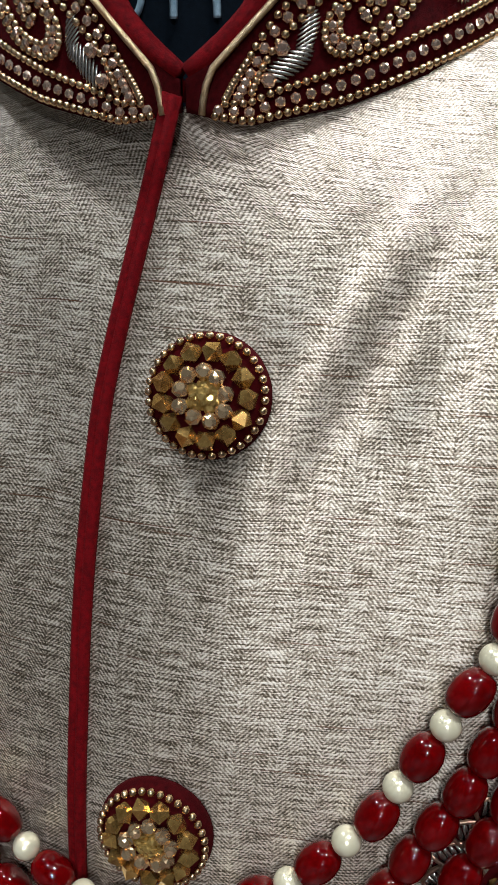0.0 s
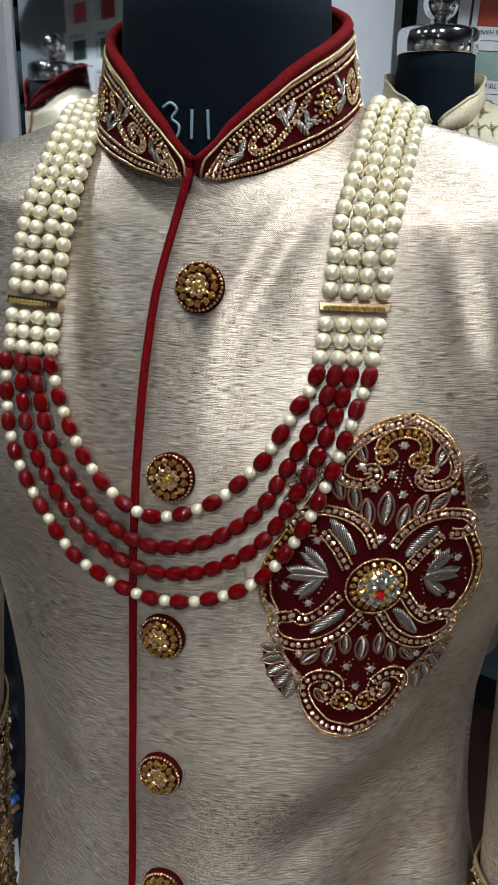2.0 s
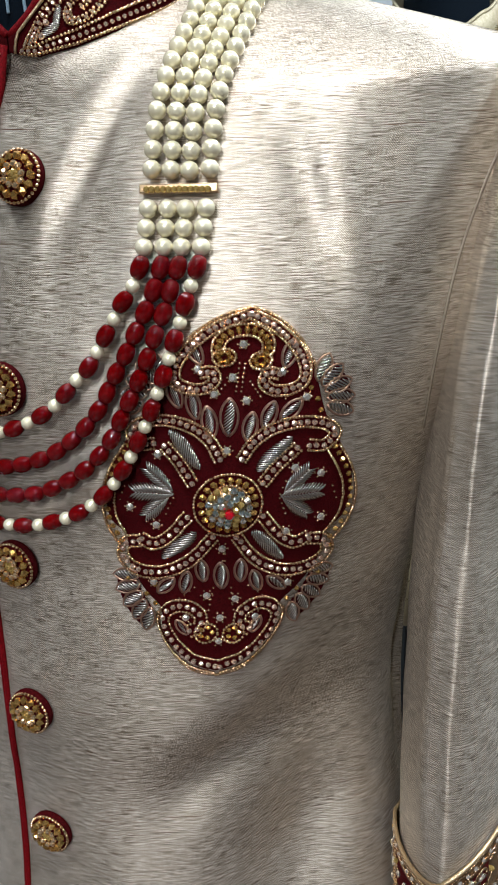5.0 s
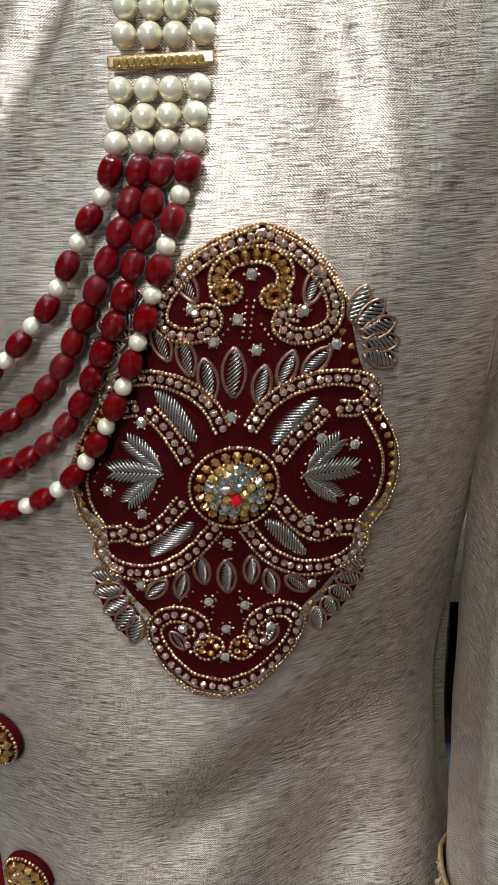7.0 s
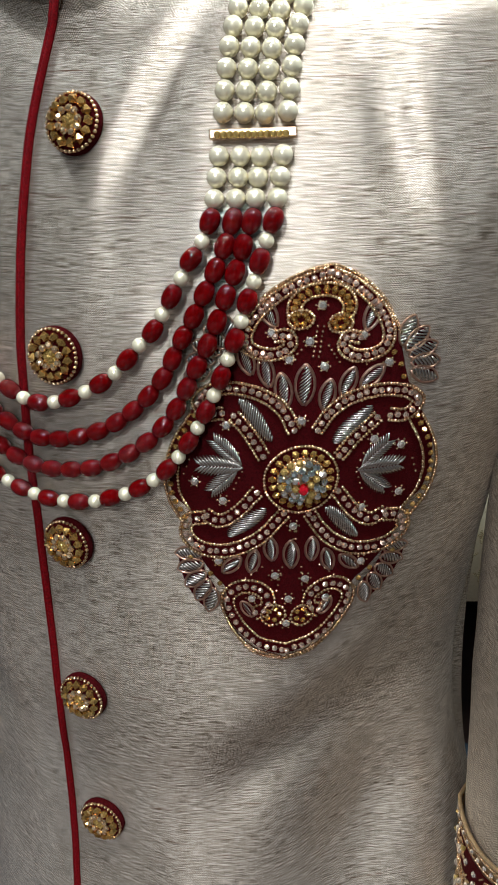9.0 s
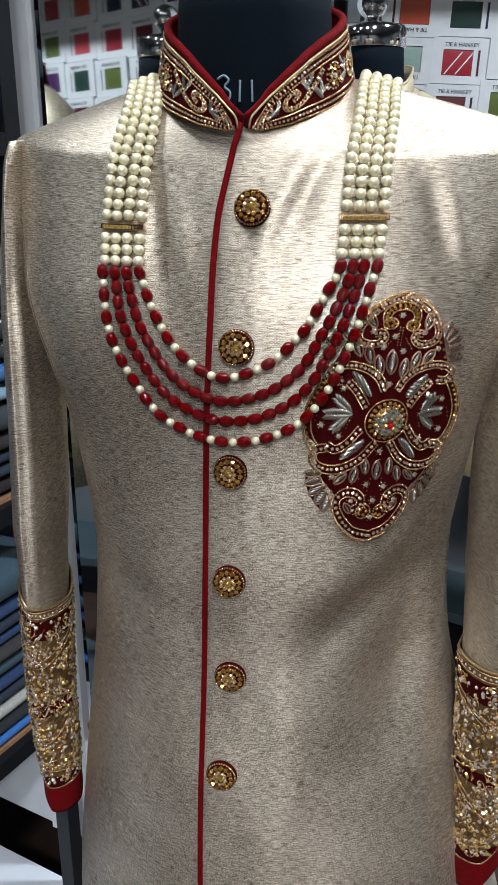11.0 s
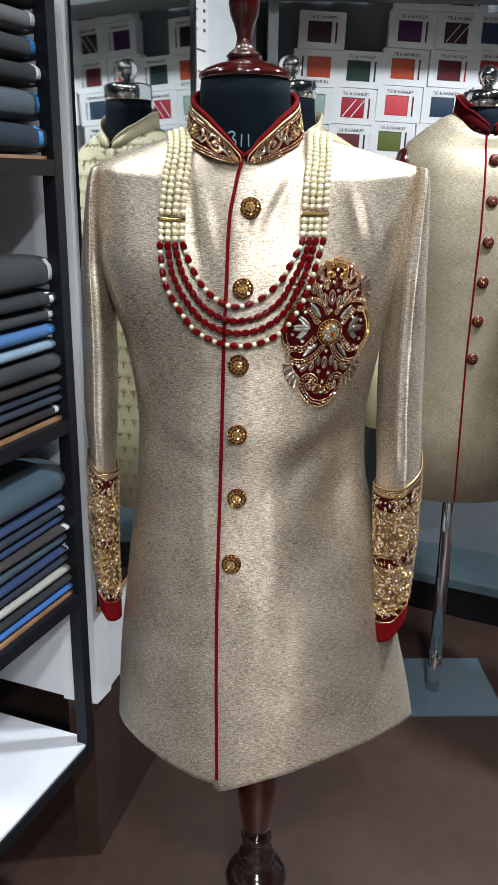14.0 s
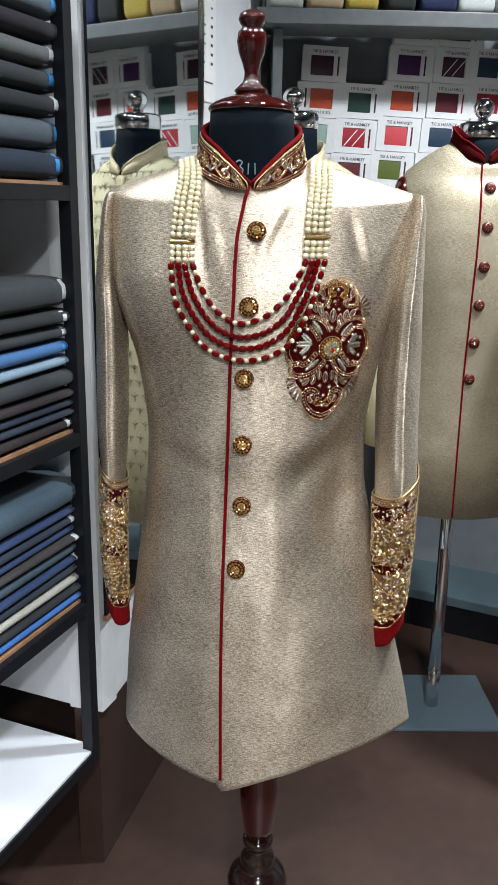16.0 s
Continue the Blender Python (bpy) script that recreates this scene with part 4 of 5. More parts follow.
# ---- embroidery, buttons ----
BEAD_SHAPE = ball_shape(0.00106, 8, 6)
FINE_BEAD = ball_shape(0.00078, 6, 4)
GEM_S = mesh_of("crystal", gem_bm(0.00175, 0.0024, 6), PINK_CRYSTAL, False)
GEM_M = mesh_of("crystal", gem_bm(0.0023, 0.0024, 8), CRYSTAL, False)
GEM_ICE = mesh_of("crystal", gem_bm(0.0021, 0.0030, 7), ICE, False)
BICONE = mesh_of("bicone", bicone_bm(0.0024, 0.0040), AMBER, False)
GEM_SHAPE = shape_of(gem_bm(0.0016, 0.0019, 6))
BICONE_SHAPE = shape_of(bicone_bm(0.0021, 0.0036))


def leaf_bm(strokes=11, wire=0.030, slant=0.17):
    """A padded leaf one unit long and about a third wide, worked in slanting wire over a raised middle."""
    bm = bmesh.new()
    for k in range(strokes):
        y = -0.46 + 0.92 * k / (strokes - 1)
        hw = 0.17 * max(0.05, 1 - (2 * y) ** 2) ** 0.75 + 0.012
        pts = [(x * hw, max(-0.5, min(0.5, y + slant * x * hw / 0.18)), 0.02 + 0.07 * (1 - x * x) * min(1, hw / 0.10)) for x in (-1, -0.5, 0, 0.5, 1)]
        tube(pts, [wire * 0.6, wire, wire, wire, wire * 0.6], 5, bm)
    return bm


def feather_bm(n=13):
    """A fat leaflet: wires that spring from a midrib towards the tip on both sides."""
    bm = bmesh.new()
    for k in range(n):
        y = -0.48 + 0.80 * k / (n - 1)
        hw = 0.20 * max(0.04, 1 - (2 * (y + 0.05)) ** 2) ** 0.6 + 0.02
        for s in (-1, 1):
            pts = [(0, y, 0.12), (s * hw * 0.5, y + 0.11, 0.11), (s * hw, y + 0.20, 0.03)]
            tube(pts, [0.022, 0.030, 0.014], 5, bm)
    return bm


LEAF = mesh_of("padded_leaf", leaf_bm(), ZARI)
LEAF_LONG = mesh_of("padded_leaf", leaf_bm(17, 0.022, 0.16), ZARI)
FEATHER = mesh_of("padded_leaf", feather_bm(), ZARI)
PETAL = mesh_of("padded_petal", leaf_bm(8, 0.042, 0.18), ZARI)

# appliqued medallion on the chest, drawn as (r, s): r across, s along its own axis, in units of about a quarter millimetre
def medal(r, s):
    a, b = 0.103 * s + r * (1.04 if r < 0 else 0.94), -0.995 * s
    return 0.1205 + 0.00022 * (1 + 0.00018 * b) * a - 0.000006 * b, 1.3240 - 0.000008 * a - 0.0002623 * b - 0.000000105 * b * b


def medal_frame(r, s, lift=0.0, turn=0.0):
    p, n = on(*medal(r, s))
    return frame_on(p, n, (0, 0, 1), turn, lift)


OUTLINE = [(0, 479), (60, 455), (120, 405), (158, 345), (176, 310), (205, 215), (232, 160), (268, 90), (282, 30), (268, -44), (226, -80), (214, -140), (170, -195), (134, -225), (128, -270), (100, -308), (45, -342), (0, -352)]
half = spline(OUTLINE, 70)
loop = [tuple(p) for p in half] + [(-p[0], p[1]) for p in half[-2:0:-1]]
bm = bmesh.new()
rows = []
for f in (1.0, 0.97, 0.8, 0.6, 0.4, 0.2, 0.04):
    row = []
    for r, s in loop:
        p, n = on(*medal(r * f, 60 + (s - 60) * f))
        row.append(bm.verts.new(p + n * (0.0002 if f == 1.0 else 0.0016)))
    rows.append(row)
for a, b in zip(rows, rows[1:]):
    for i in range(len(a)):
        j = (i + 1) % len(a)
        bm.faces.new((a[i], a[j], b[j], b[i]))
bm.faces.new(rows[-1])
bmesh.ops.recalc_face_normals(bm, faces=bm.faces)
medallion = part("medallion", bm, VELVET, coat, "maroon velvet medallion with silver wire leaves, gold beads and crystals")
gold_beads, small_crystals = Stuff(), Stuff()
crystal_count = [0]


def offset_curve(pts, d):
    t = np.gradient(pts, axis=0)
    t /= np.linalg.norm(t, axis=1)[:, None] + 1e-9
    return pts + d * np.stack([-t[:, 1], t[:, 0]], 1)


def bead_row(points, mirror=True, shape=BEAD_SHAPE, step=6.9, stuff=None, lift=0.0022):
    n = max(2, int(length_of(points) / step))
    for r, s in spline(points, n):
        for sg in ((1, -1) if mirror else (1,)):
            (stuff or gold_beads).add(shape, medal_frame(sg * r + rnd.uniform(-0.6, 0.6), s + rnd.uniform(-0.6, 0.6), lift))


def crystal_row(points, mirror=True, step=15.0, both=True):
    n = max(2, int(length_of(points) / step))
    for r, s in spline(points, n):
        for sg in ((1, -1) if mirror else (1,)):
            m = medal_frame(sg * r, s, 0.0016, rnd.uniform(0, 60)) @ pose(0, 0, 0, rnd.uniform(-24, 24), rnd.uniform(-24, 24), 0)
            if crystal_count[0] < 290:
                share("crystal", GEM_S, m, medallion)
                crystal_count[0] += 1
            else:
                small_crystals.add(GEM_SHAPE, m)


def band(points, gap=12.5, mirror=True, crystals=True):
    p = spline(points, 60)
    bead_row(offset_curve(p, gap), mirror)
    bead_row(offset_curve(p, -gap), mirror)
    if crystals:
        crystal_row(p, mirror)


# crown: the double border of the upper lobe that rolls in on itself
band([(3, 461), (70, 424), (122, 372), (148, 322), (146, 284), (116, 266), (78, 266), (56, 286), (64, 308), (90, 304)])
bead_row([(2, 481), (62, 456), (122, 404), (160, 346), (176, 312)], lift=0.0012)
bead_row([(4, -358), (58, -347), (102, -313), (136, -262), (140, -236)], lift=0.0012)
# arc of cut beads round the crown's stone
for a in np.linspace(-20, 200, 13):
    r, s = 58 * math.cos(radians(a)) - 2, 372 + 46 * math.sin(radians(a))
    share("bicone", BICONE, medal_frame(r, s, 0.0026, a + 90) @ Matrix.Diagonal((0.72, 0.9, 0.72, 1)), medallion)
bead_row([(44 * math.cos(radians(a)) - 2, 370 + 33 * math.sin(radians(a))) for a in range(-25, 206, 15)], False)
bead_row([(72 * math.cos(radians(a)) - 2, 374 + 60 * math.sin(radians(a))) for a in range(-25, 206, 15)], False)
for r0, s0 in ((42, 338), (-42, 345)):
    for a in range(0, 360, 60):
        share("bicone", BICONE, medal_frame(r0 + 14 * math.cos(radians(a)), s0 + 12 * math.sin(radians(a)), 0.0022, a) @ Matrix.Diagonal((0.7, 0.7, 0.7, 1)), medallion)
    bead_row([(r0 + 26 * math.cos(radians(a)), s0 + 22 * math.sin(radians(a))) for a in range(0, 361, 20)], False)
# side lobes: cut beads along the edge, a row of beads inside them
edge = [(238, 122), (268, 66), (279, 10), (268, -46), (238, -88)]
bead_row(offset_curve(spline(edge, 40), 8))
bead_row(offset_curve(spline(edge, 40), -20))
for r, s in spline(edge, 13):
    for sg in (1, -1):
        share("bicone", BICONE, medal_frame(sg * (r - 3), s, 0.0022, rnd.uniform(0, 180)) @ Matrix.Diagonal((0.72, 0.72, 0.72, 1)), medallion)
# cross arms: each a lobe bordered by a double row that flares and curls
band([(24, 104), (48, 142), (90, 172), (150, 187), (206, 180), (232, 156), (210, 130), (176, 132)])
band([(78, 50), (112, 92), (150, 128)])
band([(84, -24), (120, -66), (156, -88), (186, -78)])
band([(26, -66), (70, -116), (130, -146), (192, -146), (228, -122), (222, -92), (190, -84)])
for r, s, turn, size in ((-104, 122, 40, 110), (100, 114, -42, 110), (-100, -88, -46, 100), (98, -90, 44, 100)):
    share("padded_leaf", LEAF_LONG, medal_frame(r, s, 0.0012, turn) @ Matrix.Diagonal((0.025, 0.0255, 0.019, 1)), medallion, "dense silver wire petal")
# foot: two curled paisleys
band([(5, -340), (58, -326), (103, -290), (126, -248), (112, -222), (78, -215), (48, -231), (44, -257), (66, -268)])
for r0, s0 in ((30, -275), (-30, -272)):
    for a in range(0, 360, 72):
        share("bicone", BICONE, medal_frame(r0 + 13 * math.cos(radians(a)), s0 + 11 * math.sin(radians(a)), 0.0022, a) @ Matrix.Diagonal((0.7, 0.7, 0.7, 1)), medallion)
    bead_row([(r0 + 24 * math.cos(radians(a)), s0 + 20 * math.sin(radians(a))) for a in range(0, 361, 22)], False)
# marquise leaves
for r, s, turn, size in ((-14, 199, -4, 100), (-56, 187, 8, 84), (-97, 226, 12, 78), (-143, 250, 20, 78), (36, 178, -14, 78), (78, 205, -24, 76), (128, 216, -48, 76),
                         (-4, -152, 0, 84), (-46, -140, 6, 72), (-80, -166, -14, 70), (-124, -176, -46, 70), (40, -142, -2, 72), (76, -166, 14, 70), (122, -176, 46, 70),
                         (-112, 358, 28, 74), (108, 356, -22, 74), (-84, -262, 30, 56), (80, -262, -30, 56)):
    k = size * 0.000175
    m = medal_frame(r, s, 0.0010, turn)
    share("padded_leaf", LEAF, m @ Matrix.Diagonal((k, k, k * 0.95, 1)), medallion)
    cord = [m @ Vector((sx * (0.24 * k * (1 - t * t) ** 0.8 + 0.0003), 0.56 * k * t, 0.0006)) for sx, ts in ((1, np.linspace(-1, 1, 9)), (-1, np.linspace(1, -1, 9))) for t in ts]
    part("leaf_cord", tube(cord, 0.00075, 5), ZARI_WARM, medallion)
# sprays at either side of the jewel
for sg in (1, -1):
    for turn, dr, ds, size in ((0, 170, 22, 118), (42, 158, 54, 98), (-42, 158, -8, 98)):
        k = size * 0.00021
        share("padded_leaf", FEATHER, medal_frame(sg * dr, ds, 0.0012, -90 * sg + turn * sg) @ Matrix.Diagonal((k, k, k * 0.5, 1)), medallion, "silver wire leaf")
# cut beads in the hollows between the lobes
for r, s in ((168, 268), (186, 240), (196, 212), (150, -176), (168, -196), (146, -214), (236, -110), (214, -168)):
    for sg in (1, -1):
        share("bicone", BICONE, medal_frame(sg * r, s, 0.0020, rnd.uniform(0, 180)) @ Matrix.Diagonal((0.66, 0.66, 0.66, 1)), medallion)
# round stones
for r, s in ((-5, 379), (-17, 295), (-53, 254), (21, 240), (-11, 123), (-175, 248), (160, 246), (-165, 107), (-233, 80), (150, 81), (208, 65), (-220, -14), (-154, -47), (138, -62), (214, -38), (-5, -93), (-33, -194), (31, -202), (-2, -242), (-153, -170), (148, -178), (-2, -290), (-76, -240), (78, -244), (-98, 312), (96, 310)):
    share("round_stone", GEM_M, medal_frame(r, s, 0.0012), medallion, "clear round stone")
    for a in range(0, 360, 60):
        gold_beads.add(FINE_BEAD, medal_frame(r + 12.5 * math.cos(radians(a)), s + 11 * math.sin(radians(a)), 0.0014))
# corner frills of wire petals on velvet pads
for pts, hub in (([(192, 318), (214, 298), (230, 272), (238, 244), (240, 214)], (160, 246)), ([(220, -162), (214, -186), (200, -210), (182, -230), (162, -248)], (140, -160))):
    for sg in (1, -1):
        fan = spline(pts, 24)
        pad = bmesh.new()
        inner_row, outer_row = [], []
        for r, s in fan:
            away = Vector((r - hub[0], s - hub[1])).normalized() * 26
            for row, q, lift in ((inner_row, -1.0, 0.0014), (outer_row, 0.95, 0.0004)):
                p, n = on(*medal(sg * (r + q * away.x), s + q * away.y))
                row.append(pad.verts.new(p + n * lift))
        for k in range(len(fan) - 1):
            pad.faces.new((inner_row[k], inner_row[k + 1], outer_row[k + 1], outer_row[k]))
        bmesh.ops.recalc_face_normals(pad, faces=pad.faces)
        part("frill_pad", pad, VELVET, medallion)
        for r, s in pts:
            out = math.degrees(math.atan2(sg * (r - hub[0]), s - hub[1]))
            k = 0.0138
            m = medal_frame(sg * r, s, 0.0012, -out)
            share("padded_petal", PETAL, m @ Matrix.Diagonal((k * 1.25, k, k * 0.7, 1)), medallion)
            rim = [m @ Vector((sx * (0.27 * k * (1 - t * t) ** 0.8 + 0.0002), 0.54 * k * t, 0.0004)) for sx, ts in ((1, np.linspace(-1, 1, 9)), (-1, np.linspace(1, -1, 9))) for t in ts]
            part("petal_cord", tube(rim, 0.0006, 5), ZARI_WARM, medallion)
# short rows of fine beads between the leaves
for pts in ([(-6, 330), (-6, 262)], [(24, 286), (52, 250)], [(112, 244), (140, 262)], [(236, 30), (246, 0)], [(120, 22), (132, 52)], [(120, 14), (134, -22)], [(2, -120), (2, -104)], [(20, -178), (28, -226)], [(60, -176), (92, -200)]):
    bead_row(pts, shape=FINE_BEAD, step=9.0, lift=0.0016)
# the jewel
jm = medal_frame(4, 4, 0.001)
bm = lathe([(0.0112, 0.0), (0.0112, 0.0018), (0.0092, 0.0040), (0.0055, 0.0060), (0.001, 0.0066)], 24)
jewel = part("jewel", bm, GOLD, medallion, "domed crystal cluster with a red stone")
jewel.matrix_basis = jm
for a in range(0, 360, 18):
    c, s = math.cos(radians(a)), math.sin(radians(a))
    share("bicone", BICONE, medal_frame(4 + 60 * c, 4 + 54 * s, 0.0030, a + 90) @ Matrix.Diagonal((0.85, 0.95, 0.85, 1)), medallion)
bead_row([(4 + 76 * math.cos(radians(a)), 4 + 68 * math.sin(radians(a))) for a in range(0, 361, 15)], False)
bead_row([(4 + 48 * math.cos(radians(a)), 4 + 44 * math.sin(radians(a))) for a in range(0, 361, 15)], False, lift=0.003)
STONES = [GEM_ICE, mesh_of("crystal", gem_bm(0.0019, 0.0030, 7), TOPAZ, False), mesh_of("crystal", gem_bm(0.0020, 0.0030, 7), CRYSTAL, False)]
for rad, z, cnt in ((0.0096, 0.0036, 15), (0.0064, 0.0054, 10), (0.0034, 0.0064, 5)):
    for k in range(cnt):
        a = 2 * math.pi * (k + 0.5 * (cnt == 10)) / cnt
        tilt = rad / 0.0096 * 40 + rnd.uniform(-12, 12)
        share("crystal", STONES[rnd.choice((0, 0, 1, 2))], Matrix.Translation((rad * math.cos(a), rad * math.sin(a), z)) @ Matrix.Rotation(a, 4, "Z") @ Matrix.Rotation(radians(tilt), 4, "Y") @ Matrix.Rotation(radians(rnd.uniform(-12, 12)), 4, "X"), jewel)
ruby = part("red_stone", gem_bm(0.0027, 0.0034, 10), RUBY, jewel, "faceted red stone", smooth=False)
ruby.location = (0.0005, -0.0028, 0.0062)
gold_beads.done("gold_beadwork", GOLD, medallion, "rows of small gold beads")
small_crystals.done("crystal_stonework", PINK_CRYSTAL, medallion, "rows of small set crystals", smooth=False)

# buttons
GOLD_STONE = material("champagne_stone", (0.95, 0.68, 0.38), 0.14, 0.9)
BUTTONS = [(0.011, 1.486), (0.002, 1.383), (-0.003, 1.280), (-0.004, 1.182), (-0.004, 1.086), (-0.011, 0.987)]
GEM_CHAMP = mesh_of("crystal", gem_bm(0.0021, 0.0030, 7), GOLD_STONE, False)
AMBER_S = mesh_of("cut_bead", bicone_bm(0.0028, 0.0046, 5), AMBER, False)
first = None
for i, (x, z) in enumerate(BUTTONS):
    p, n = on(x, z)
    m = frame_on(p, n, (0, 0, 1), rnd.uniform(0, 360) if i else 0, 0.0002)
    if first is None:
        first = part("button", lathe([(0.0125, 0.0), (0.0142, 0.0012), (0.0145, 0.0030), (0.0138, 0.0050), (0.0110, 0.0064), (0.005, 0.0070), (0.0005, 0.0071)], 36), VELVET, coat, "velvet button set with gold and topaz cut beads")
        first.matrix_basis = m
        rim = Stuff()
        for k in range(36):
            a = 2 * math.pi * k / 36
            rim.add(BEAD_SHAPE, pose(0.0133 * math.cos(a), 0.0133 * math.sin(a), 0.0060))
        rim.done("bead_rim", GOLD, first, "ring of gold beads")
        for k in range(13):
            a = 2 * math.pi * k / 13
            share("cut_bead", AMBER_S, Matrix.Translation((0.0098 * math.cos(a), 0.0098 * math.sin(a), 0.0076)) @ pose(0, 0, 0, rnd.uniform(50, 120), rnd.uniform(-30, 30), math.degrees(a) + rnd.uniform(-30, 30)), first)
        for k in range(9):
            a = 2 * math.pi * (k + 0.3) / 9
            share("crystal", GEM_CHAMP, Matrix.Translation((0.0056 * math.cos(a), 0.0056 * math.sin(a), 0.0074)) @ pose(0, 0, 0, rnd.uniform(-30, 30), rnd.uniform(-30, 30), 0), first)
        centre = Stuff()
        for k in range(14):
            a, q = 2.4 * k, 0.0009 * math.sqrt(k)
            centre.add(GEM_SHAPE, pose(q * math.cos(a), q * math.sin(a), 0.0082 - 22 * q * q * 8, rnd.uniform(-35, 35), rnd.uniform(-35, 35), 0))
        centre.done("topaz_centre", TOPAZ, first, "cluster of topaz stones", smooth=False)
    else:
        copy_thing(first, m)

# collar embroidery: bordered rows, scrolls, leaves
for sg in (1, -1):
    rows_stuff, row_crystals = Stuff(), Stuff()
    def collar_beads(points, shape=BEAD_SHAPE, step=0.00185, gap=0.0):
        """A row of beads along (degrees, height) on the band, set off to one side by a gap."""
        flat = spline([(radians(a) * 0.080, h * 0.047) for a, h in points], 40)
        flat = offset_curve(flat, gap)
        for q, w in spline(flat, max(2, int(length_of(flat) / step))):
            rows_stuff.add(shape, collar_frame(sg * math.degrees(q / 0.080), w / 0.047, 0.0006))

    def collar_gems(points, step=0.0031):
        flat = spline([(radians(a) * 0.080, h * 0.047) for a, h in points], 40)
        for q, w in spline(flat, max(2, int(length_of(flat) / step))):
            row_crystals.add(GEM_SHAPE, collar_frame(sg * math.degrees(q / 0.080), w / 0.047, 0.0002, rnd.uniform(0, 60)) @ Matrix.Diagonal((0.8, 0.8, 0.8, 1)))

    # borders: two rows of beads with set stones between, along the foot and along the upper edge
    collar_beads([(5, 0.05), (40, 0.04), (112, 0.04)])
    collar_beads([(6.5, 0.235), (40, 0.20), (112, 0.20)])
    collar_gems([(5.5, 0.14), (40, 0.12), (112, 0.12)])
    collar_beads([(6.5, 0.30), (8.5, 0.55), (13, 0.76), (26, 0.86), (60, 0.88), (112, 0.88)])
    collar_beads([(10.5, 0.32), (12.5, 0.50), (17, 0.63), (28, 0.70), (60, 0.73), (112, 0.73)], step=0.0019)
    collar_gems([(8.5, 0.31), (10.5, 0.52), (15, 0.70), (27, 0.78), (60, 0.805), (112, 0.805)])
    # a vine of paisleys that curl in on themselves, each with two leaves, and flowers of cut beads between
    for a0 in (27, 79):
        curl = [(a0 + 22, 0.66), (a0 + 13, 0.46), (a0 + 4, 0.31), (a0 - 3, 0.34), (a0 - 4, 0.52), (a0 + 1, 0.60), (a0 + 4, 0.50), (a0 + 1, 0.44)]
        collar_beads(curl, gap=0.0016)
        collar_beads(curl, gap=-0.0016)
        collar_gems(curl, 0.0034)
        for a, h, turn, size in ((a0 - 11, 0.38, 50, 0.0125), (a0 - 8, 0.52, 10, 0.0105), (a0 + 9, 0.60, -35, 0.0125), (a0 + 13, 0.63, 20, 0.0115), (a0 + 17, 0.37, -50, 0.0125), (a0 + 20, 0.42, -10, 0.0105)):
            share("padded_leaf", LEAF, collar_frame(sg * a, h, 0.0004, -sg * turn) @ Matrix.Diagonal((size * 1.15, size, size * 0.6, 1)), coat)
        for a, h in ((a0 - 14, 0.34), (a0 - 12, 0.52), (a0 + 7, 0.66), (a0 + 24, 0.34)):
            share("round_stone", GEM_S, collar_frame(sg * a, h, 0.0002), coat, "champagne round stone on the collar")
    for a0 in (58, 108):
        for k in range(9):
            t = 2 * math.pi * k / 9
            share("cut_bead", BICONE, collar_frame(sg * (a0 + math.degrees(0.0064 * math.cos(t) / 0.080)), 0.47 + 0.0064 * math.sin(t) / 0.047, 0.0016, sg * math.degrees(t)) @ Matrix.Diagonal((0.7, 0.7, 0.7, 1)), coat)
        for k in range(16):
            t = 2 * math.pi * k / 16
            rows_stuff.add(BEAD_SHAPE, collar_frame(sg * (a0 + math.degrees(0.0040 * math.cos(t) / 0.080)), 0.47 + 0.0040 * math.sin(t) / 0.047, 0.0008))
            row_crystals.add(GEM_SHAPE, collar_frame(sg * (a0 + math.degrees(0.0090 * math.cos(t) / 0.080)), 0.47 + 0.0090 * math.sin(t) / 0.047, 0.0002) @ Matrix.Diagonal((0.7, 0.7, 0.7, 1)))
        share("round_stone", GEM_M, collar_frame(sg * a0, 0.47, 0.0004), coat, "clear round stone on the collar")
        for a, h, turn in ((a0 + 9, 0.62, -40), (a0 - 9, 0.36, 40), (a0 + 9, 0.34, 40)):
            if a < 112:
                share("padded_leaf", LEAF, collar_frame(sg * a, h, 0.0004, -sg * turn) @ Matrix.Diagonal((0.012, 0.011, 0.007, 1)), coat)
    rows_stuff.done("collar_beadwork", GOLD, coat, "rows and scrolls of gold beads")
    row_crystals.done("collar_stonework", PINK_CRYSTAL, coat, "rows of small set crystals", smooth=False)

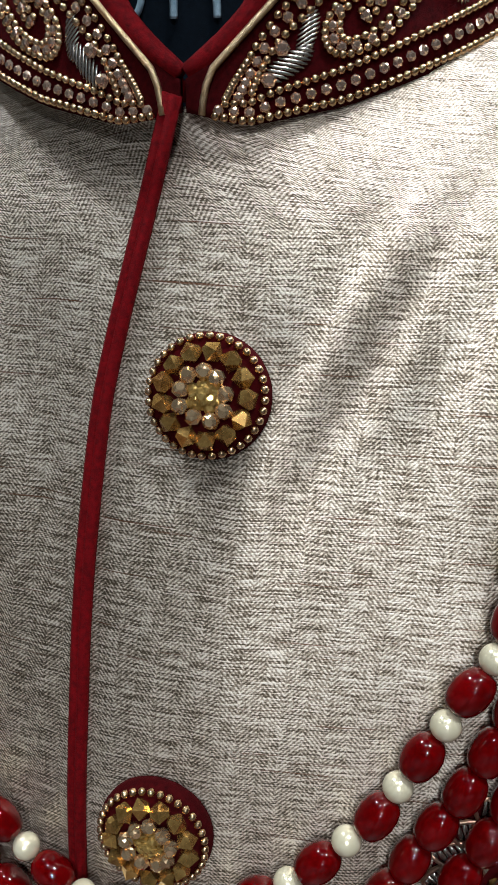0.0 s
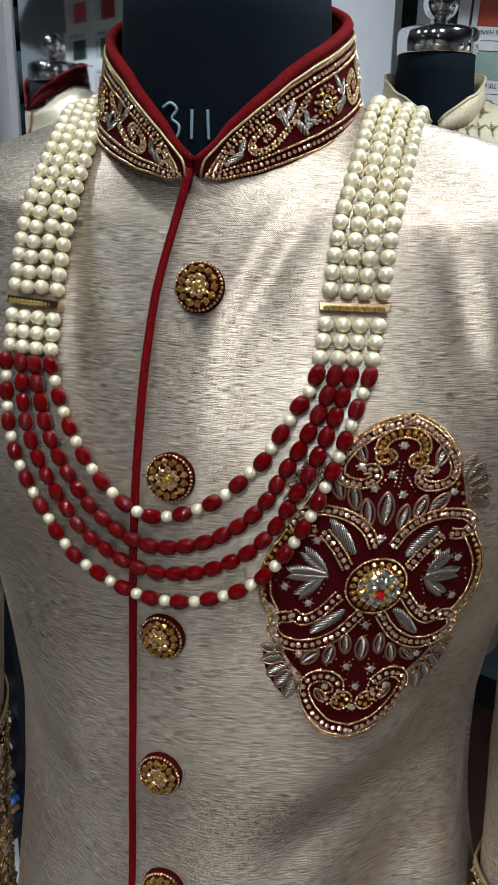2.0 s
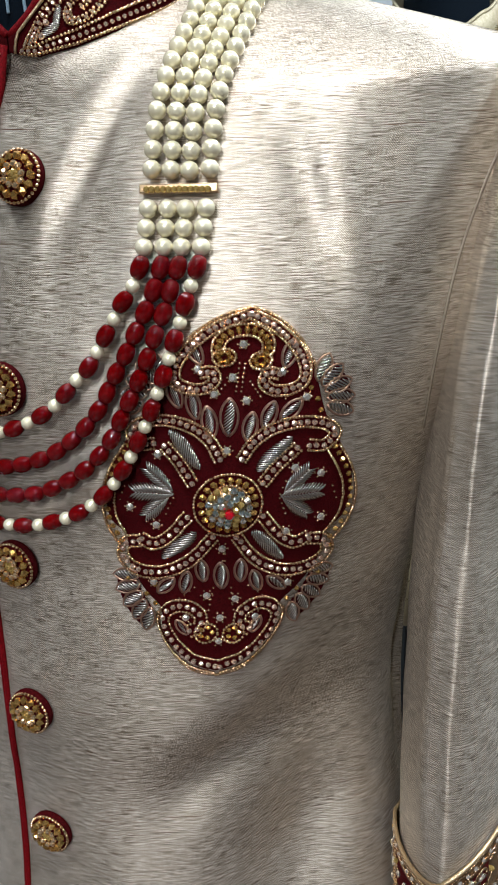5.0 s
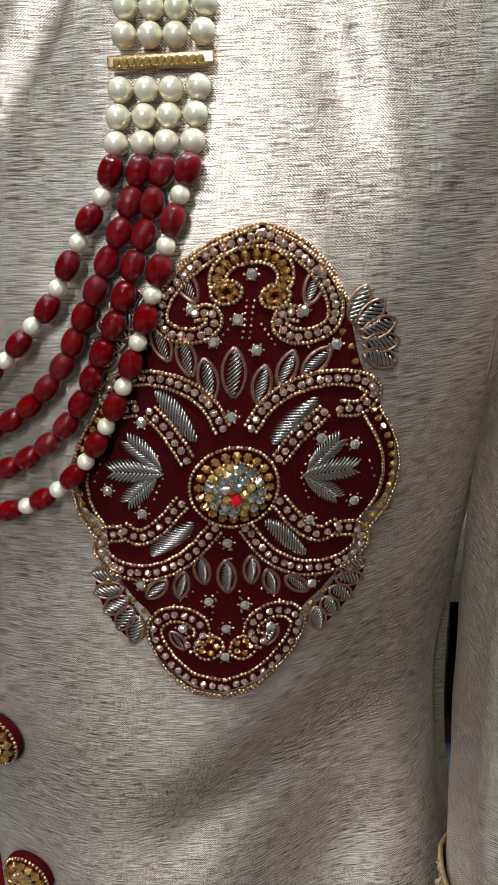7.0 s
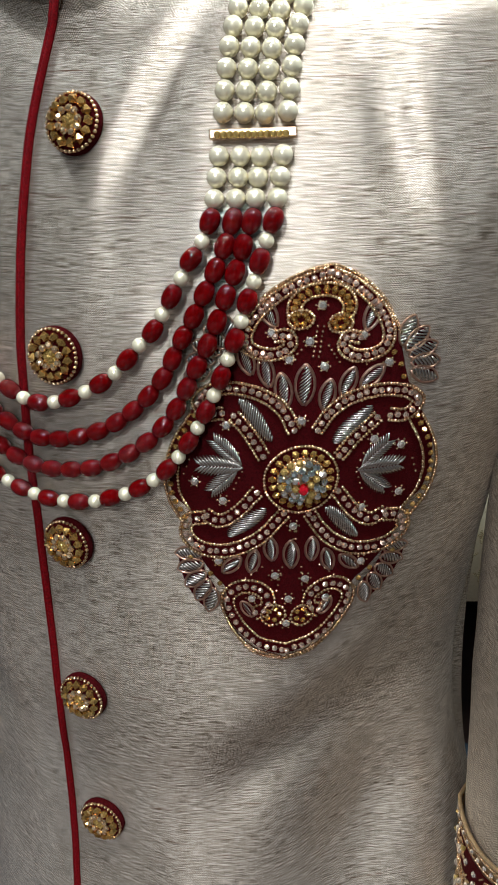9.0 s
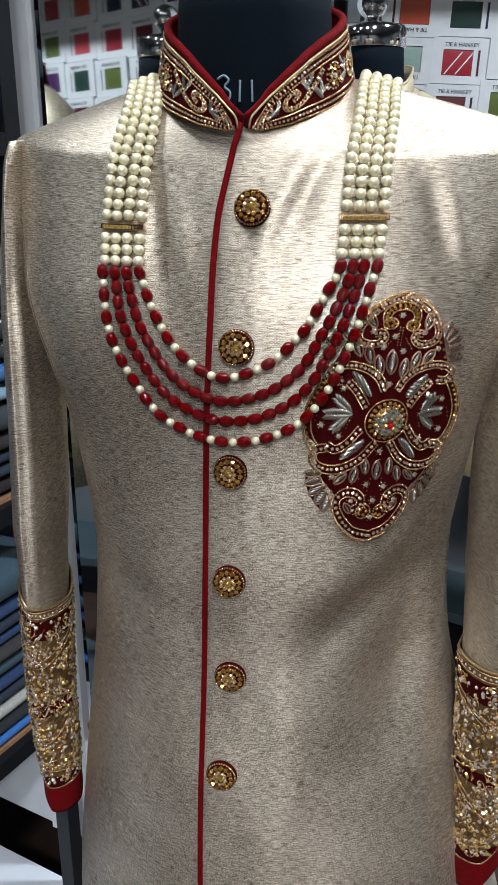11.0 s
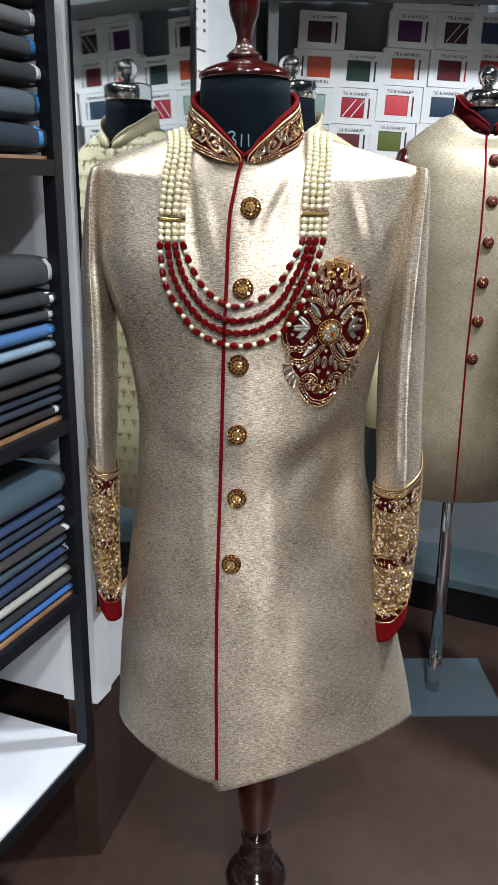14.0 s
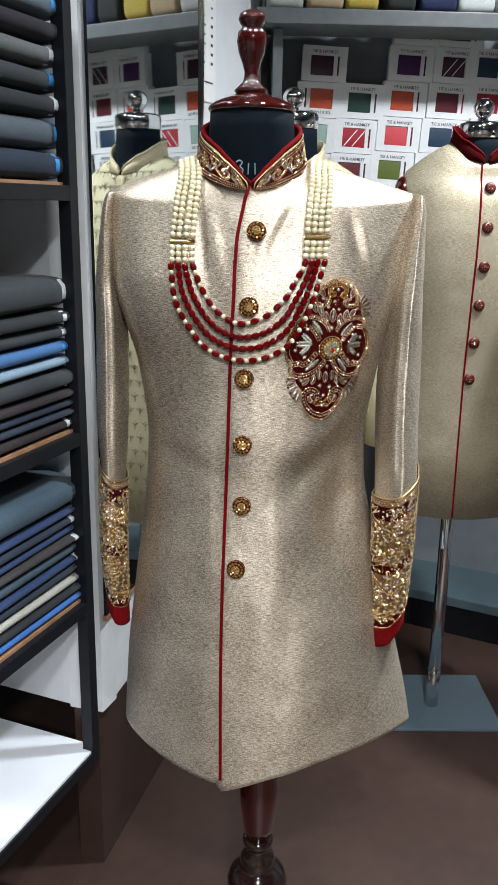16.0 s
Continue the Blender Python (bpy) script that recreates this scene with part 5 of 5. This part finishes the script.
# cuff embroidery
for key, arm in (("R", ARM_R), ("L", ARM_L)):
    tab = spline(arm, 200)
    slope = 0.034 if key == "R" else -0.03

    def cuff_frame(v, a, lift=0.0, turn=0.0):
        """v: 0 at the cuff's top, 1 at its hem; a: degrees round the arm."""
        c, s = math.cos(radians(a)), math.sin(radians(a))
        zc = CUFF_TOP[key] + (arm[-1][2] - CUFF_TOP[key]) * v
        x, y, hx, hy = (float(np.interp(zc, tab[::-1, 2], tab[::-1, k])) for k in (0, 1, 3, 4))
        p = Vector((*arm_point(arm, x, y, hx + 0.0024, hy + 0.0024, c, s), zc + slope * c * 0.5))
        return frame_on(p, Vector((c / hx, s / hy, 0)), (0, 0, 1), turn, lift)

    gold, clear, warm = Stuff(), Stuff(), Stuff()
    mid = 235 if key == "R" else 305
    for v0, v1, wide in ((0.06, 0.16, 84), (0.50, 0.57, 84), (0.92, 0.99, 84)):
        rows = [[tuple(cuff_frame(v0 + (v1 - v0) * q / 5, mid - wide + 2 * wide * w / 12, 0.0005).translation) for w in range(13)] for q in range(6)]
        part("velvet_patch", loft(rows, closed=False, caps=False), VELVET, coat, "maroon velvet panel of the cuff")
    coil = []
    for v, w in ((0.015, 0.0), (0.045, 0.0), (0.20, 0.07), (0.235, 0.07), (0.46, -0.05), (0.49, -0.05), (0.64, 0.08), (0.67, 0.08), (0.88, -0.03), (0.91, -0.03), (0.985, 0.0)):
        for a in np.arange(130, 410, 2.2):
            gold.add(BEAD_SHAPE, cuff_frame(v + w * math.sin(radians(a * 1.6)), a, 0.0004))
    for a in np.arange(130, 410, 7):
        clear.add(GEM_SHAPE, cuff_frame(0.03, a, 0.0002))
    for k in range(330):
        v, a = rnd.uniform(0.07, 0.95), rnd.uniform(135, 405)
        rad, arc = rnd.uniform(0.0035, 0.0065), rnd.uniform(200, 420)
        m = cuff_frame(v, a, 0.0006, rnd.uniform(0, 360))
        for t in np.arange(0, arc, 26):
            q = rad * (1 - 0.45 * t / arc)
            gold.add(BEAD_SHAPE if k % 2 else FINE_BEAD, m @ pose(q * math.cos(radians(t)), q * math.sin(radians(t)), 0))
        clear.add(GEM_SHAPE, m)
    for k in range(1150):
        v, a = rnd.uniform(0.06, 0.97), rnd.uniform(130, 410)
        red_patch = (v < 0.2 or 0.5 < v < 0.63 or v > 0.91) and abs(((a - (235 if key == "R" else 305)) + 180) % 360 - 180) < 60
        if red_patch and rnd.random() < 0.2:
            continue
        m = cuff_frame(v, a, 0.0004, rnd.uniform(0, 360))
        pick = rnd.random()
        if pick < 0.30:
            clear.add(GEM_SHAPE, m @ Matrix.Diagonal((1.3, 1.3, 1.2, 1)))
        elif pick < 0.55:
            warm.add(BICONE_SHAPE, m @ pose(0, 0, 0.0012, 90, 0, 0))
        else:
            for q in range(4):
                gold.add(FINE_BEAD, m @ pose(0.0016 * (q - 1.5), 0, 0.0003))
    for k in range(34):
        v, a = rnd.uniform(0.08, 0.93), rnd.uniform(140, 400)
        share("padded_leaf", LEAF, cuff_frame(v, a, 0.0006, rnd.uniform(0, 360)) @ Matrix.Diagonal((0.011, 0.011, 0.008, 1)), coat)
    for k in range(26):
        share("round_stone", GEM_M, cuff_frame(rnd.uniform(0.08, 0.95), rnd.uniform(140, 400), 0.0006), coat, "clear round stone on the cuff")
    gold.done("cuff_beadwork", GOLD, coat, "dense gold bead embroidery")
    clear.done("cuff_stonework", CRYSTAL, coat, "scattered set crystals", smooth=False)
    warm.done("cuff_amberwork", TOPAZ, coat, "amber cut beads", smooth=False)
    part("cuff_cord", tube([tuple(cuff_frame(0.0, a, 0.0004).translation) for a in np.arange(0, 361, 6)], 0.0014, 6), GOLD_CORD, coat, "twisted gold cord")

# ---- other forms in the shop ----
BROCADE = mottled("cream_brocade", (0.44, 0.39, 0.24), (0.60, 0.54, 0.36), 0.6, 300, relief=0.0003, Sheen_Weight=0.08)
TRIM = mottled("gold_trim", (0.40, 0.33, 0.19), (0.64, 0.56, 0.38), 0.5, 260, 0.15, 0.0006)
MOTIF = mottled("zari_motif", (0.12, 0.09, 0.035), (0.26, 0.20, 0.09), 0.45, 400, 0.3)
LINEN = mottled("beige_linen", (0.36, 0.32, 0.24), (0.48, 0.43, 0.33), 0.8, 420, relief=0.0003)
BROWN = mottled("brown_trim", (0.05, 0.02, 0.012), (0.10, 0.045, 0.03), 0.6, 300)
ROSE_METAL = mottled("red_button", (0.045, 0.004, 0.005), (0.13, 0.012, 0.014), 0.35, 300, 0.2)


def side_form(m, name, label, cloth_mat, edge_mat, top=1.0, sleeves=False, hem=0.66, collar_mat=None, studs=True, pole=True, red_caps=True, plate=0.34, form_top=None):
    """A waistcoat-length coat on a plain form: body, collar, edge, studs, chrome cap and stand."""
    root = empty(name, m, label, "coat", "coats on side forms")
    k = top
    rows = []
    for z, cx, hw, f, b in ((hem, 0.0, 0.205, 0.15, 0.14), (0.85, 0, 0.19, 0.14, 0.13), (1.05, 0, 0.178, 0.128, 0.115), (1.2, 0, 0.185, 0.13, 0.115), (1.35, 0, 0.205, 0.128, 0.12), (1.47, 0, 0.212, 0.105, 0.115), (1.52, 0, 0.205, 0.09, 0.1)):
        rows.append([(hw * math.cos(a), (f if math.sin(a) < 0 else b) * math.sin(a) + 0.002 * noise.noise(Vector((a * 3, z * 6, 2))), z * k) for a in np.linspace(0, 2 * math.pi, 72, endpoint=False)])
    for hw, sz, fz, f, b in ((0.19, 1.555, 1.53, 0.082, 0.09), (0.15, 1.585, 1.545, 0.078, 0.08), (0.11, 1.61, 1.56, 0.076, 0.075), (0.075, 1.625, 1.572, 0.074, 0.07)):
        rows.append([(hw * math.cos(a), (f if math.sin(a) < 0 else b) * math.sin(a), (sz + (fz - sz) * max(0, -math.sin(a)) ** 1.5) * k) for a in np.linspace(0, 2 * math.pi, 72, endpoint=False)])
    shell = loft(rows, caps=False)
    tree = BVHTree.FromBMesh(shell)
    body = part("bodice", shell, cloth_mat, root)
    s = body.modifiers.new("thickness", "SOLIDIFY")
    s.thickness, s.offset = 0.003, -1

    def spot(x, z):
        h = tree.ray_cast(Vector((x, -0.6, z)), Vector((0, 1, 0)))
        return (h[0], h[1]) if h[0] is not None else (Vector((x, -0.08, z)), Vector((0, -1, 0)))

    line = [(-0.012, 1.57 * k), (-0.016, 1.45 * k), (-0.022, 1.3 * k), (-0.026, 1.1 * k), (-0.028, 0.9 * k), (-0.03, (hem + 0.004) * k)]
    part("front_edge", tube([spot(x, z)[0] for x, z in spline(line, 60)], 0.0028 if studs else 0.006, 6), edge_mat, root)
    for side in (1, -1):
        cols = []
        for a in np.linspace(4, 178, 36):
            tall = float(np.interp(a, [0, 10, 40, 70, 180], [0.008, 0.024, 0.042, 0.046, 0.046]))
            zb = float(np.interp(a, [0, 50, 90, 180], [1.570, 1.585, 1.612, 1.630]))
            c, sn = math.cos(radians(a)), math.sin(radians(a))
            o = lambda h, q: (side * (0.080 - 0.006 * h - q) * sn, -(0.077 - 0.006 * h - q) * c, (zb + tall * h) * k)
            cols.append([o(0, 0), o(0.5, 0), o(1, 0), o(1, 0.004), o(0, 0.004)])
        band_part = part("collar", loft(cols), collar_mat or edge_mat, root)
        part("collar_edge", tube([c[2] for c in cols], 0.0026, 6), edge_mat, root)
    if studs:
        stud = mesh_of("stud", lathe([(0.013, 0), (0.0150, 0.002), (0.0138, 0.005), (0.008, 0.0068), (0.0005, 0.0075)], 20), ROSE_METAL)
        flower = bmesh.new()
        for q in range(8):                       # a gold flower of eight petals round a boss
            merge(flower, lathe([(0.0003, 0.0050), (0.0009, 0.0062), (0.0013, 0.0072), (0.0003, 0.0082)], 6), Matrix.Rotation(2 * math.pi * q / 8, 4, "Z") @ pose(0.0062, 0, 0) @ Matrix.Diagonal((3.4, 0.9, 1, 1)))
        merge(flower, lathe([(0.0026, 0.0066), (0.0028, 0.0082), (0.0005, 0.0092)], 10))
        ring = mesh_of("stud_flower", flower, GOLD)
        for i in range(6):
            p, n = spot(0.008 - 0.004 * i, (1.515 - 0.094 * i) * k)
            q = share("button", stud, frame_on(p, n), root)
            share("button_centre", ring, Matrix.Identity(4), q)
    if sleeves:
        for side in (1, -1):
            part("sleeve", loft([[(side * (x + hx * math.cos(a)), y + hy * math.sin(a), z * k) for a in np.linspace(0, 2 * math.pi, 28, endpoint=False)] for x, y, z, hx, hy in
                                 ((0.185, 0.0, 1.55, 0.012, 0.03), (0.205, 0.0, 1.52, 0.03, 0.055), (0.215, 0.0, 1.40, 0.036, 0.06), (0.222, -0.01, 1.2, 0.034, 0.055), (0.23, -0.03, 1.0, 0.03, 0.045), (0.235, -0.045, 0.86, 0.028, 0.04))]), cloth_mat, root)
    elif red_caps:
        for side in (1, -1):
            own = lathe([(0.0, 0.03), (0.03, 0.028), (0.045, 0.018), (0.05, 0.0)][::-1], 28)
            bmesh.ops.scale(own, vec=(1.9, 1.0, 1.0), verts=own.verts)
            o = part("shoulder_cap", own, LACQUER, root, "dark-red lacquered wooden shoulder cap")
            o.matrix_basis = Matrix.Translation((side * 0.192, 0.005, 1.455 * k)) @ Matrix.Rotation(side * math.pi / 2, 4, "Y")
    k = form_top or k
    stand = empty("display_form", m, "dark dress form with a chrome cap on a chrome pole", "dress form", "side forms")
    part("neck", lathe([(0.06, 1.45 * k), (0.062, 1.60 * k), (0.058, 1.665 * k), (0.057, 1.69 * k)]), NAVY, stand)
    part("cap", lathe([(0.0585, 1.69 * k), (0.060, 1.692 * k), (0.060, 1.722 * k), (0.056, 1.728 * k), (0.04, 1.732 * k), (0.014, 1.735 * k), (0.012, 1.742 * k)]), CHROME, stand, "polished chrome neck cap")
    bm = bmesh.new()
    bmesh.ops.create_uvsphere(bm, u_segments=28, v_segments=18, radius=0.026)
    part("ball", bm, CHROME, stand, "polished chrome ball").location = (0, 0, 1.765 * k)
    if pole:
        part("pole", lathe([(0.019, 0.012), (0.019, 0.95)], 24), CHROME, stand, "polished chrome pole")
        part("pole_sleeve", lathe([(0.0205, 0.012), (0.0205, 0.13), (0.019, 0.132)], 24), CHROME, stand)
        part("base_plate", box_bm(plate, plate - 0.04, 0.010, 0.002, at=(0.02, 0.02, 0.001)), GLASSY, stand, "thick tinted glass base plate", smooth=False)
    
    def around(a, z):
        c, s = math.cos(a), math.sin(a)
        h = tree.ray_cast(Vector((0.6 * c, 0.6 * s, z)), Vector((-c, -s, 0)))
        return (h[0], h[1] if h[1].x * c + h[1].y * s > 0 else -h[1]) if h[0] is not None else None

    def above(x, y):
        h = tree.ray_cast(Vector((x, y, 2.4)), Vector((0, 0, -1)))
        return (h[0], h[1] if h[1].z > 0 else -h[1]) if h[0] is not None else None

    return root, spot, around, above


GLASSY = material("tinted_base", (0.10, 0.14, 0.17), 0.06, 0.0, Coat_Weight=1.0)
side_form(pose(0.764, 0.866, 0, 0, 0, -9), "tan_waistcoat", "sleeveless tan silk coat with red piping on a chrome stand", SILK_TAN, SATIN, 1.04, hem=0.668, collar_mat=VELVET, form_top=1.005)
cream, cream_spot, cream_round, cream_above = side_form(pose(0.280, 0.955, 0, 0, 0, -4) @ Matrix.Diagonal((1.10, 1, 1, 1)), "cream_coat", "cream brocade coat with gold sprigs on a chrome-capped form", BROCADE, TRIM, 1.015, sleeves=True, hem=0.62, studs=False)
linen, *_ = side_form(pose(0.99, 0.50, 0, 0, 0, -45), "beige_waistcoat", "beige linen waistcoat with brown collar on a chrome-capped form", LINEN, BROWN, 0.985, hem=0.66, studs=False, plate=0.22, red_caps=False)
sprig = Stuff()
petal_shape = shape_of(leaf_bm(5, 0.06, 0.02))
for i in range(34):
    for j in range(25):
        spot_here = cream_round(2 * math.pi * (i + 0.5 * (j % 2)) / 34, 1.60 - j * 0.040)
        if spot_here is None or spot_here[0].z < 0.64:
            continue
        for turn in (0, 50, -50, 180):
            f = frame_on(*spot_here, (0, 0, 1), turn, 0.0006)
            sprig.add(petal_shape, f @ pose(0, 0.006, 0) @ Matrix.Diagonal((0.014, 0.015, 0.006, 1)))
for i in range(12):
    for j in range(5):
        spot_here = cream_above(-0.20 + 0.036 * i + 0.018 * (j % 2), -0.075 + 0.036 * j)
        if spot_here is None or spot_here[0].z < 1.5:
            continue
        for turn in (0, 50, -50, 180):
            f = frame_on(*spot_here, (0, 1, 0), turn, 0.0006)
            sprig.add(petal_shape, f @ pose(0, 0.006, 0) @ Matrix.Diagonal((0.014, 0.015, 0.006, 1)))
sprig.done("sprig_embroidery", MOTIF, cream, "small embroidered gold sprigs")

# downlight fittings
for place, size, watts, colour in LAMPS:
    lamp = empty("unseen_fitting", pose(place[0], place[1], CEILING - 0.03), "round ceiling fitting out of view, added over a lamp", "ceiling light", "ceiling downlights")
    w = size * 0.57
    part("rim", loft([[(r * math.cos(a), r * math.sin(a), z) for a in np.linspace(0, 2 * math.pi, 32, endpoint=False)] for r, z in ((w, 0.03), (w + 0.013, 0.028), (w + 0.013, 0.02), (w, 0.018))], caps=False), WHITE, lamp)
    part("diffuser", lathe([(w - 0.001, 0.026), (w - 0.001, 0.028)], 32), WARMWHITE, lamp, "lit diffuser")
